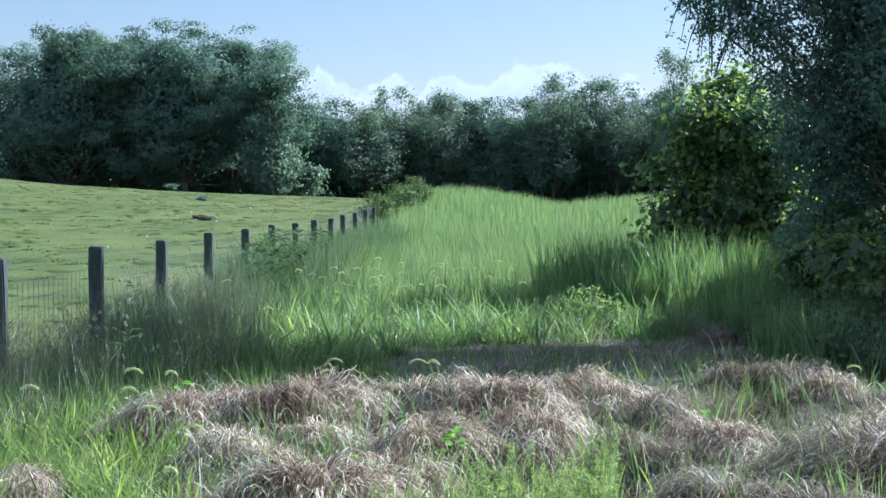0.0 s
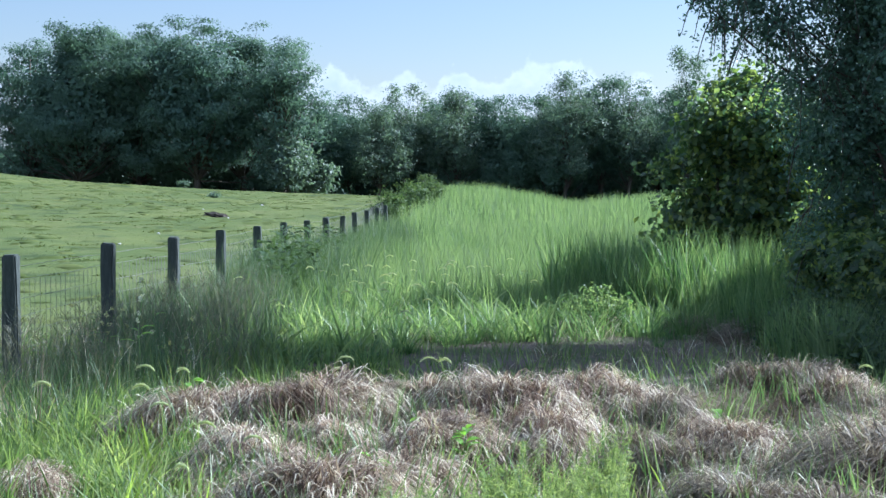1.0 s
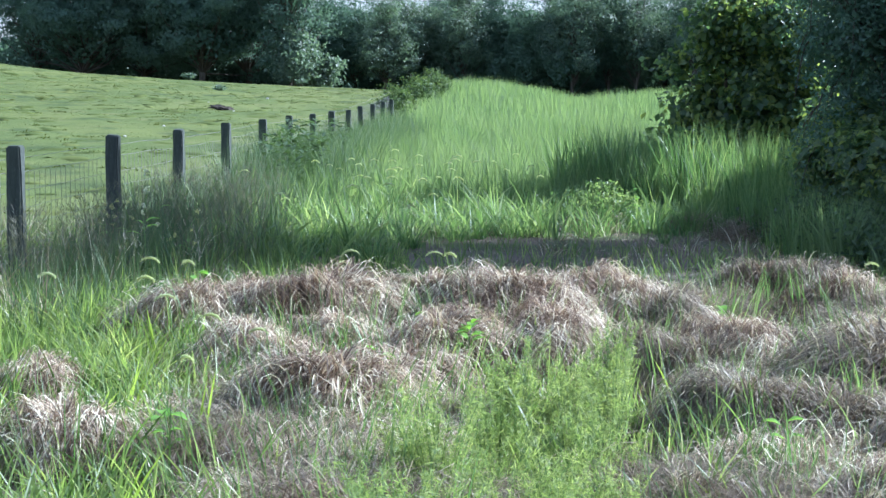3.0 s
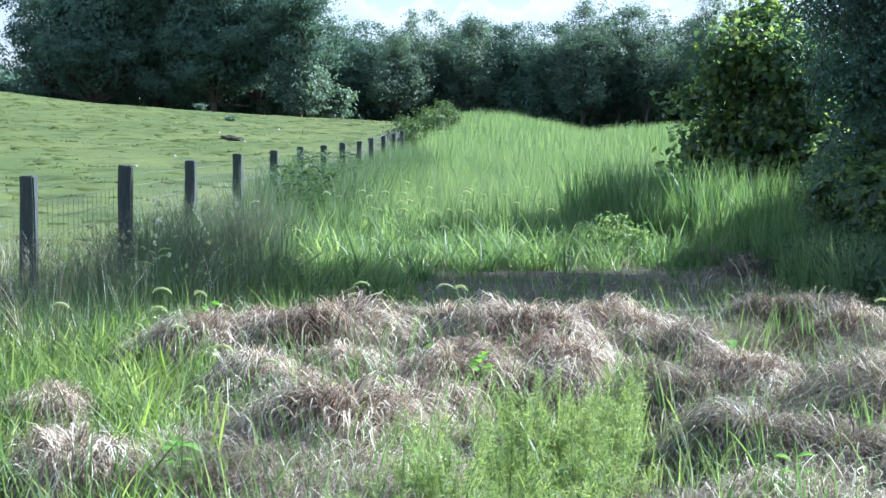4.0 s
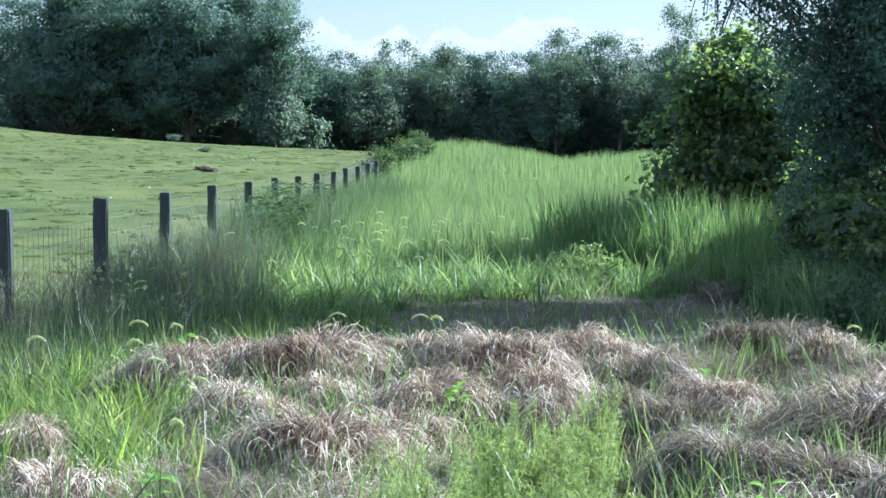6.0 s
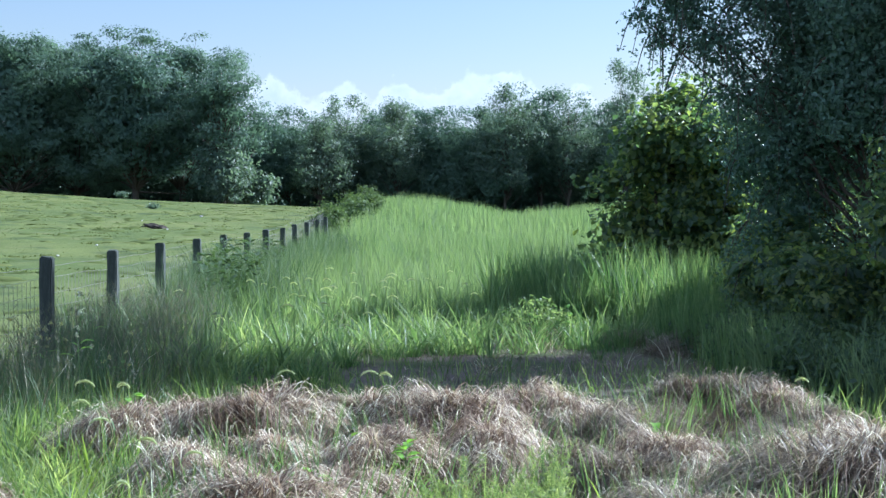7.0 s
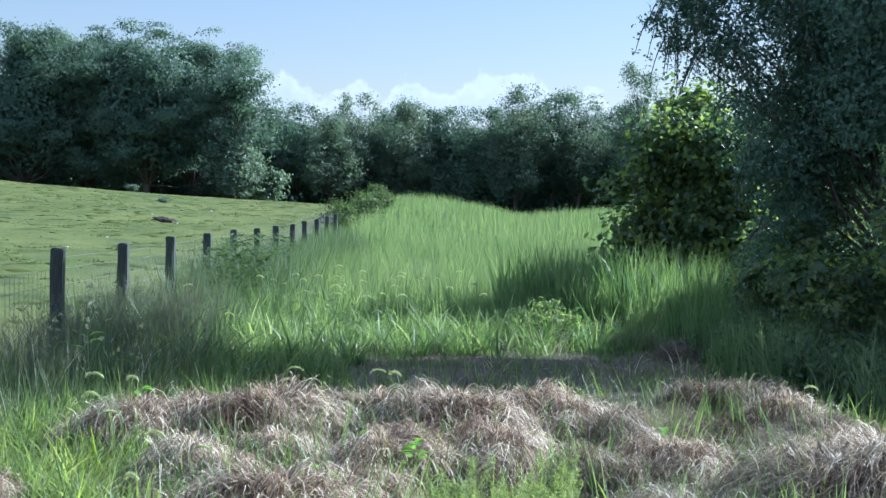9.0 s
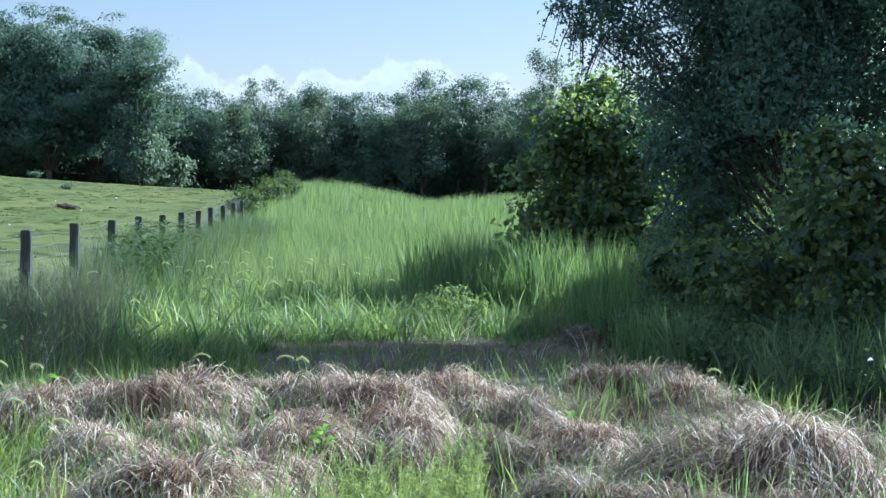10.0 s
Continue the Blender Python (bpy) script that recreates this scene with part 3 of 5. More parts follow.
for i, (u, d, top, crown, pale) in enumerate(ROW):
    d -= 11
    top -= 1
    x = far(u, d)
    h = EYE + top / FOCAL * d - float(ground_z(x, d))
    tree("tree", x, d, h, crown * 1.15, 46, 19000 if u < 420 else 3600, (0.165 if pale else 0.19) if u < 420 else 0.36, M_PALE if pale else M_FAR, 60 + i,
         "slender pale green tree with a feathery top" if pale else "dark green tree in a dense row of woodland", 0.14, 0.03, 1.7 if pale else 1.2,
         0.5 if pale else 0.35, group="row of woodland trees", knob=0.85 if pale else 1.1, extra=[(q[0] * crown * 0.45, q[1] * 0.5, h * (0.9 + 0.09 * q[2]), 0.32 + 0.2 * q[3]) for q in np.random.default_rng(90 + i).uniform((-1, -1, 0, 0), 1, (7, 4))], mass=1800 if pale else 3600, fill=1.6, boxy=1.6 if pale else 2.0)


def shrub_row(name, spots, seed, material, label, size, count, leaf, group=""):
    for i, (x, y, h, r) in enumerate(spots):
        tree(name, x, y, h, r, 14, count, leaf, material, seed + i, label, 0.03 * size, 0.0, 0.9, 0.3, lobe_size=0.5, stems=3, category="shrub", group=group, mass=count // 4, fill=1.6)


rngs = np.random.default_rng(7)
UNDER = [(far(u, d) + rngs.normal() * 0.6, d, rngs.uniform(3.0, 4.8), rngs.uniform(2.8, 3.8)) for u, d in
         [(u, 127 + 4 * rngs.random() if u > -420 else 126) for u in range(-1000, 900, 76)]]
shrub_row("shrub", UNDER, 200, M_FAR, "dark undergrowth shrub below the woodland trees", 1.6, 5200, 0.3, "woodland undergrowth")
# a lit shrub at the edge of the large trees, and small ones on the brow
shrub_row("shrub", [(far(-385, 115), 115, 4.4, 1.8), (far(-345, 116), 116, 3.0, 1.4)], 260, M_PALE, "light green leafy shrub at the edge of the trees", 1.5, 5200, 0.26)
shrub_row("shrub", [(far(-575, 101), 101, 0.5, 0.3), (far(-375, 101), 101, 0.55, 0.35), (far(-520, 88), 88, 0.3, 0.32)], 270, M_PALE, "small weedy shrub on the brow of the pasture", 0.3, 420, 0.1)


def build_far_woods():
    """More woods farther back, closing the gaps between the trunks."""
    rng = np.random.default_rng(21)
    n = 32000
    x = rng.uniform(-75, 70, n)
    y = rng.uniform(136, 148, n)
    top = 6.0 + 1.2 * wave(x * 0.35, y * 0.1, 2.0) + 0.5 * wave(x * 1.6, y * 0.3, 1.0)
    top = np.where(x < -60, top * 0.8, top) * (1 - 0.35 * smooth(x, -50, -45) * (1 - smooth(x, -24, -20)))
    z = ground_z(x, y) + top * rng.uniform(0, 1, n) ** 1.15
    at = np.stack([x, y, z], 1)
    v, t = leaves(at, rng.uniform(0.45, 0.95, n), rng.normal(size=(n, 3)) + [0, -0.4, 0.4], rng, 0.7)
    tagged(part("far_woods", mesh_from("far_woods", v, t, M_FAR)), "distant dark green woods behind the tree row", "woods", kind="stuff")


build_far_woods()

# ---------- the tree and shrubs beside the meadow ----------
tree("tree", 5.18, 18.8, 8.3, 2.1, 105, 250000, 0.054, M_NEAR, 31, "large dark leafy tree with drooping branches, in shade", 0.10, 0.0, 0.95, 0.22,
     droop=320, depth=1.2, lobe_size=0.32, slim=0.5, coarse=4.7, mass=60000, fill=1.6, extra=((-1.4, 0.1, 2.45, 0.5), (-1.0, 0.2, 2.1, 0.5), (-1.75, 0.2, 2.2, 0.4), (-1.0, 0.2, 3.6, 0.6), (-0.5, 0.3, 4.0, 0.65), (-0.9, -0.2, 4.3, 0.55), (-0.3, -0.3, 3.4, 0.6), (0.1, 0.2, 3.8, 0.6), (-1.2, 0.1, 3.1, 0.5), (-0.6, 0.1, 2.9, 0.5),
                                                 (-1.85, 0.1, 2.95, 0.45), (-2.1, 0, 3.5, 0.5), (-2.45, 0.1, 4.0, 0.4), (-2.75, 0, 4.1, 0.22), (-2.05, 0.1, 4.4, 0.5), (-1.55, 0, 4.0, 0.55), (-1.45, 0, 4.6, 0.55),
                                                 (-0.9, -0.5, 0.8, 0.5), (0.5, -0.8, 0.9, 0.55), (-0.2, -0.9, 1.3, 0.55), (1.1, -0.6, 1.2, 0.55), (0.4, 0.0, 4.3, 0.6), (1.0, 0.2, 4.2, 0.6), (1.5, 0.0, 3.9, 0.6), (-0.2, 0.3, 4.5, 0.5), (-2.5, 0.0, 3.85, 0.3), (-2.95, 0.0, 3.8, 0.2), (-2.2, 0.1, 3.55, 0.28), (-2.75, 0.1, 3.6, 0.2), (-1.3, 0.3, 1.55, 0.55), (-1.45, 0.2, 1.0, 0.5), (-1.0, 0.2, 1.15, 0.6), (-1.1, 0.3, 1.9, 0.5)))
tree("tree", 8.1, 17.4, 4.9, 2.0, 44, 18000, 0.12, M_NEAR, 37, "leafy tree at the edge of the thicket", 0.09, 0.0, 0.9, 0.3, droop=30, lobe_size=0.38, mass=7000)
tree("tree", 9.2, 16.1, 4.5, 2.0, 40, 9000, 0.14, M_NEAR, 41, "leafy tree at the edge of the thicket", 0.09, 0.0, 0.9, 0.3, lobe_size=0.38, mass=5000)
tree("tree", 8.6, 27.4, 5.6, 2.0, 40, 22000, 0.14, M_BROAD, 32, "leafy tree standing behind tall weeds", 0.09, 0.02, 0.9, 0.2, droop=50, lobe_size=0.38, mass=7000)
tree("tree", 11.5, 29.5, 6.6, 2.9, 44, 20000, 0.18, M_NEAR, 36, "dark leafy tree at the meadow's edge", 0.13, 0.02, 0.9, 0.2, droop=30, lobe_size=0.38, mass=6000)
tree("shrub", 3.55, 24.5, 3.65, 1.3, 34, 16000, 0.115, M_BROAD, 33, "broad-leaved shrub with yellow-green sunlit leaves", 0.05, 0.0, 0.95, 0.2, slim=0.75, lobe_size=0.38, stems=3, category="shrub", mass=6000, fill=1.3, extra=((-1.1, -0.1, 0.7, 0.45), (-0.95, 0.0, 1.3, 0.45), (-0.8, -0.2, 2.55, 0.28), (-1.15, 0.0, 2.0, 0.25)))
tree("shrub", 5.0, 25.6, 2.7, 1.1, 30, 12000, 0.12, M_BROAD, 44, "broad-leaved shrub with yellow-green sunlit leaves", 0.05, 0.0, 0.95, 0.25, slim=0.75, lobe_size=0.38, stems=3, category="shrub", mass=5000, fill=1.3)
tree("shrub", 4.6, 21.2, 2.0, 0.8, 20, 9000, 0.10, M_BROAD, 34, "dark shrub in the shade of the tree", 0.04, 0.0, 0.95, 0.2, lobe_size=0.46, stems=3, category="shrub", mass=3000, fill=2.0)
tree("shrub", 4.2, 20.1, 1.8, 0.85, 18, 6000, 0.09, M_BROAD, 42, "dark shrub in the shade of the tree", 0.03, 0.0, 0.95, 0.25, lobe_size=0.46, stems=3, category="shrub", mass=3000, fill=2.0)
tree("shrub", 4.0, 18.9, 1.5, 0.85, 18, 6000, 0.085, M_BROAD, 43, "dark shrub in the shade of the tree", 0.03, 0.0, 0.95, 0.25, lobe_size=0.46, stems=3, category="shrub", mass=3000, fill=2.0)
tree("shrub", 4.55, 15.6, 2.45, 0.72, 22, 6500, 0.085, M_BROAD, 35, "leafy shrub catching sun at the tree's edge", 0.03, 0.0, 0.95, 0.35, slim=0.7, lobe_size=0.46, stems=3, category="shrub", mass=3000, fill=2.0)
tree("shrub", 4.15, 17.0, 1.3, 0.85, 18, 5200, 0.085, M_BROAD, 39, "dark shrub in the shade of the tree", 0.03, 0.0, 0.95, 0.25, lobe_size=0.46, stems=3, category="shrub", mass=3000, fill=2.0)
tree("shrub", 5.5, 17.0, 1.45, 0.85, 18, 5200, 0.085, M_BROAD, 40, "dark shrub in the shade of the tree", 0.03, 0.0, 0.95, 0.25, lobe_size=0.46, stems=3, category="shrub", mass=3000, fill=2.0)
tree("shrub", 1.1, 20.2, 0.62, 0.5, 14, 1500, 0.055, M_BLADE, 38, "low yellow-green bush among dead twigs", 0.012, 0.0, 0.9, 0.3, slim=0.5, lobe_size=0.5, stems=3, category="shrub")
# the thicket at the far end of the fence
shrub_row("shrub", [(-3.9, 54, 1.15, 0.85), (-3.6, 62, 1.3, 0.95), (-3.2, 70, 1.2, 0.9), (-3.7, 78, 1.2, 1.0)], 300, M_SCRUB, "scrubby bush growing over the end of the fence", 0.5, 2200, 0.085, "scrub along the fence")

# ---------- grasses ----------
def fans(rng, cx, cy, per, spread, height, width, tilt, bend, seg=4, rise=None):
    """Clumps of blades that fan out from each centre; every clump has a height and lean of its own."""
    k = np.repeat(np.arange(len(cx)), per)
    m = len(k)
    a = rng.uniform(0, 6.28, m)
    r = spread * np.sqrt(rng.uniform(0, 1, m))
    own = rng.uniform(0.6, 1.3, len(cx))[k]
    x, y = cx[k] + np.cos(a) * r, cy[k] + np.sin(a) * r
    base = np.stack([x, y, ground_z(x, y) - 0.02], 1)
    h = np.broadcast_to(height, (len(cx),))[k] * own * rng.uniform(0.55, 1.15, m)
    return blades(base, h, width * rng.uniform(0.6, 1.4, m), np.abs(rng.normal(tilt, tilt * 0.6, m)) + 0.25 * r / spread * tilt, np.abs(rng.normal(bend, bend * 0.6, m)), a + rng.normal(0, 0.5, m), seg, twist=rng.uniform(0, 3.14, m))


def meadow():
    """Tall green meadow grass on the swell."""
    rng = np.random.default_rng(101)
    pieces = []
    for y0, y1, n, w, seg in ((21, 32, 18000, 0.0105, 3), (32, 50, 31000, 0.014, 3), (50, 98, 56000, 0.026, 2)):
        def where(x, y):
            edge = FENCE_X0 + 0.45 + 0.25 * wave(x * 0, y * 0.5)
            k = (x > edge) & (x < 0.34 * y + 3)
            return k * np.where(y < 27, smooth(y + 1.5 * wave(x, y * 0.6), 21, 26), 1.0) * (0.6 + 0.4 * smooth(wave(x * 0.8, y * 0.5, 4), -0.6, 0.3))
        x, y = scatter(rng, n, -5, 0.34 * y1 + 2, y0, y1, where)
        m = len(x)
        base = np.stack([x, y, ground_z(x, y) - 0.02], 1)
        h = (0.62 + 0.16 * wave(x * 0.7, y * 0.35, 7)) * rng.uniform(0.7, 1.25, m)
        az = rng.uniform(0, 6.28, m)
        pieces.append(blades(base, h, w * rng.uniform(0.7, 1.3, m), np.abs(rng.normal(0.06, 0.05, m)), np.abs(rng.normal(0.25, 0.22, m)), az, seg, twist=rng.uniform(0, 3.14, m)))
    cx, cy = scatter(rng, 2600, -3.6, 16, 22, 50, lambda x, y: (x > FENCE_X0 + 0.5) & (x < 0.32 * y + 1))
    pieces.append(fans(rng, cx, cy, 16, 0.12, 0.74, 0.014, 0.12, 0.45, 3))
    stuff("meadow_grass", pieces, M_FIELD, "tall green meadow grass covering the swell", "grass")


meadow()


def lush():
    """Brighter weedy grass before the meadow, in loose clumps, and along the foot of the tree."""
    rng = np.random.default_rng(102)
    pieces = []
    def where(x, y):
        front = np.interp(x, [-3, -1.3, -0.7, 0.5, 2.5, 4], [14.6, 15.4, 17.3, 18.0, 18.4, 18.6]) + 0.45 * wave(x * 1.3, x * 0.3, 2.0)
        k = (1 - 0.8 * np.exp(-(((x - 0.12 * y) / 0.6) ** 4 + ((y - 17.0) / 2.6) ** 4))) * smooth(y, front, front + 1.2) * (x > FENCE_X0 + 0.3) * (1 - 0.6 * smooth(y, 24, 29))
        return k * (0.12 + 0.88 * smooth(wave(x * 1.9, y * 1.4, 3) + 0.5 * wave(x * 4.1, y * 3.3, 8), -0.35, 0.3))
    x, y = scatter(rng, 17000, -4.2, 4.4, 14.0, 29, where)
    m = len(x)
    base = np.stack([x, y, ground_z(x, y) - 0.02], 1)
    h = (0.34 + 0.16 * wave(x * 1.5, y * 1.1, 6)) * rng.uniform(0.5, 1.3, m)
    pieces.append(blades(base, h, 0.012 * rng.uniform(0.6, 1.5, m), np.abs(rng.normal(0.12, 0.1, m)), np.abs(rng.normal(0.7, 0.5, m)), rng.uniform(0, 6.28, m), 4, twist=rng.uniform(0, 3.14, m)))
    cx, cy = scatter(rng, 1600, -4.0, 4.2, 14.3, 28, where)
    pieces.append(fans(rng, cx, cy, 32, 0.10, 0.44, 0.013, 0.25, 1.0, 4))
    cx, cy = scatter(rng, 2600, -4.0, 3.0, 14.6, 25, lambda x, y: where(x, y) * smooth(wave(x * 3.1, y * 1.9, 12), -0.15, 0.35))
    stuff("broad_bladed_grass", [fans(rng, cx, cy, 10, 0.07, 0.6, 0.03, 0.25, 1.2, 5)], M_BLADE, "clumps of broad-bladed yellow-green grass", "grass")
    # tall reedy stand in front of the shrub
    def reeds(x, y):
        hollow = np.exp(-(((x - 0.12 * y - 0.02) / 0.55) ** 4 + ((y - 17.2) / 3.4) ** 4))
        return (1 - 0.95 * hollow) * (1 - 0.92 * smooth(x / y, 0.17, 0.22) * (y < 18)) * smooth(x + 0.3 * (y - 20) + 0.3 * wave(x, y), 1.0, 2.0) * (y > np.interp(x, [1, 1.6, 2.45, 2.62, 2.75, 3.3, 3.9, 6], [23.0, 21.8, 20.3, 19.0, 16.8, 13.4, 12.4, 11.5]) + 0.4 * wave(x * 2, y))
    x, y = scatter(rng, 24000, 0.6, 6.8, 11.4, 25.5, reeds)
    m = len(x)
    base = np.stack([x, y, ground_z(x, y) - 0.02], 1)
    h = (0.62 + 0.48 * smooth(y, 18, 21) + 0.2 * wave(x * 1.3, y * 1.3, 9)) * rng.uniform(0.55, 1.2, m)
    pieces.append(blades(base, h, 0.021 * rng.uniform(0.6, 1.4, m), np.abs(rng.normal(0.08, 0.06, m)), np.abs(rng.normal(0.35, 0.3, m)), rng.uniform(0, 6.28, m), 4, twist=rng.uniform(0, 3.14, m)))
    cx, cy = scatter(rng, 1200, 1.0, 6.2, 11.5, 25.5, reeds)
    pieces.append(fans(rng, cx, cy, 30, 0.09, 0.7 + 0.32 * smooth(cy, 19, 21), 0.013, 0.08, 0.3, 3))
    stuff("lush_grass", pieces, M_GREEN, "bright green weedy grass before the meadow", "grass")


lush()


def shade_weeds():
    """Leafy weeds and coarse grass at the tree's foot, dark-coloured to deepen the shade."""
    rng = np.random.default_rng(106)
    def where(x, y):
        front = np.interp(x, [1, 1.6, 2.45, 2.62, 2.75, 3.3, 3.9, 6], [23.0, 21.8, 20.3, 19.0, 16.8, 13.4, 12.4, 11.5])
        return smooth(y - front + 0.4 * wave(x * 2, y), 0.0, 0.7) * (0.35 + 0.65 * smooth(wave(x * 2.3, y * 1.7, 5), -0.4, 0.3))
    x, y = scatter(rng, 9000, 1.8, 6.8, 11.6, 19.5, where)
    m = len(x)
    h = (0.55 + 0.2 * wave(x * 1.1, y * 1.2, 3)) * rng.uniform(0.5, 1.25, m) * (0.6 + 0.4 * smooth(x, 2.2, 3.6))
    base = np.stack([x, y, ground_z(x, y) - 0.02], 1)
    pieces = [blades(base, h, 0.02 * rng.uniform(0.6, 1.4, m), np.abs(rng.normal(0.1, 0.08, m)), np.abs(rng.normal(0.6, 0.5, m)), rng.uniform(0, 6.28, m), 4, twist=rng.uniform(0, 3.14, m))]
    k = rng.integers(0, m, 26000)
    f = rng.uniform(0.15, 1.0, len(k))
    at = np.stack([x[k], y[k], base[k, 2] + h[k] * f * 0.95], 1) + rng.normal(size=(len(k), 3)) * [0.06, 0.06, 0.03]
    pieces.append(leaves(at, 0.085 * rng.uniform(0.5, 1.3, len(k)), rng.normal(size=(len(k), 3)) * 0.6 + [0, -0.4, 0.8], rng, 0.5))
    stuff("shade_weeds", pieces, M_DOCK_SHADE, "leafy weeds in the tree's shade, coloured dark to deepen it", "weeds")


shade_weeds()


def shade_grass():
    """Tall soft grass before the thicket, in the shade."""
    rng = np.random.default_rng(107)
    def where(x, y):
        front = np.interp(x, [2.4, 2.75, 3.3, 3.9, 6], [17.6, 16.0, 13.2, 12.4, 11.5])
        return smooth(y - front + 0.5 * wave(x * 2, y), 0.0, 0.8) * (0.25 + 0.75 * smooth(wave(x * 1.7, y * 1.5, 11), -0.3, 0.4))
    cx, cy = scatter(rng, 620, 2.4, 6.6, 11.6, 17.0, where)
    stuff("shade_grass", [fans(rng, cx, cy, 22, 0.11, 0.72 + 0.16 * wave(cx, cy, 4.0), 0.016, 0.1, 0.5, 4)], M_FIELD, "tall soft grass in the shade before the thicket", "grass")


shade_grass()


def fence_grass():
    """Tall grass gone to seed along the fence, greyish at the tips."""
    rng = np.random.default_rng(103)
    def where(x, y):
        off = x - (FENCE_X0 + FENCE_DX * y)
        return np.exp(-((off - 0.5) / 0.65) ** 2) * (0.4 + 0.6 * smooth(wave(x * 2, y * 0.9, 8), -0.4, 0.3))
    x, y = scatter(rng, 60000, -5.5, -1.6, 10.5, 45, where)
    m = len(x)
    base = np.stack([x, y, ground_z(x, y) - 0.02], 1)
    h = (0.72 + 0.2 * wave(x * 0.8, y * 0.7, 3)) * rng.uniform(0.6, 1.25, m) * np.interp(y, [12, 16, 20], [0.66, 0.88, 1.0]) * np.where(x < FENCE_X0, 0.6, 1) * (1 + 0.42 * np.exp(-((y - 26) / 3.5) ** 2))
    pieces = [blades(base, h, (0.006 + 0.0003 * y) * rng.uniform(0.7, 1.4, m), np.abs(rng.normal(0.08, 0.07, m)), np.abs(rng.normal(0.45, 0.35, m)), rng.uniform(0, 6.28, m), 4, twist=rng.uniform(0, 3.14, m))]
    cx, cy = scatter(rng, 240, -4.2, -2.2, 15, 40, where)
    pieces.append(fans(rng, cx, cy, 26, 0.09, np.interp(cy, [15, 18, 22], [0.62, 0.75, 0.95]), 0.012, 0.12, 0.4, 4))
    # fine grass in flower between the fence and the verge: thin stems, airy brownish heads
    cx, cy = scatter(rng, 250, -4.6, -1.9, 12.0, 21, lambda x, y: np.exp(-((x + 3.15 + 0.02 * (y - 14)) / 0.6) ** 2) * smooth(wave(x * 1.5, y * 1.1, 4), -0.5, 0.2))
    k = np.repeat(np.arange(len(cx)), 22)
    m = len(k)
    x, y = cx[k] + rng.normal(size=m) * 0.12, cy[k] + rng.normal(size=m) * 0.12
    base = np.stack([x, y, ground_z(x, y) - 0.02], 1)
    h, az = rng.uniform(0.45, 0.85, m), rng.uniform(0, 6.28, m)
    airy = [blades(base, h, 0.0035 * rng.uniform(0.7, 1.3, m), np.abs(rng.normal(0.06, 0.05, m)), np.abs(rng.normal(0.3, 0.2, m)), az, 3, twist=rng.uniform(0, 3.14, m))]
    k = np.repeat(np.arange(m), 9)
    top = base[k] + np.stack([np.cos(az[k]), np.sin(az[k]), 0 * k], 1) * (h[k] * 0.16)[:, None]
    top[:, 2] += h[k] * rng.uniform(0.62, 0.98, len(k))
    q = len(k)
    airy.append(blades(top, rng.uniform(0.04, 0.12, q), np.full(q, 0.0045), rng.uniform(0.2, 1.0, q), rng.uniform(0, 0.8, q), rng.uniform(0, 6.28, q), 2, twist=rng.uniform(0, 3.14, q)))
    stuff("seeding_grass", airy, M_PURPLE, "fine brownish-purple flowering grass beside the fence", "grass")
    stuff("fence_line_grass", pieces, M_SEDGE, "tall greyish seeding grass along the fence", "grass")


fence_grass()


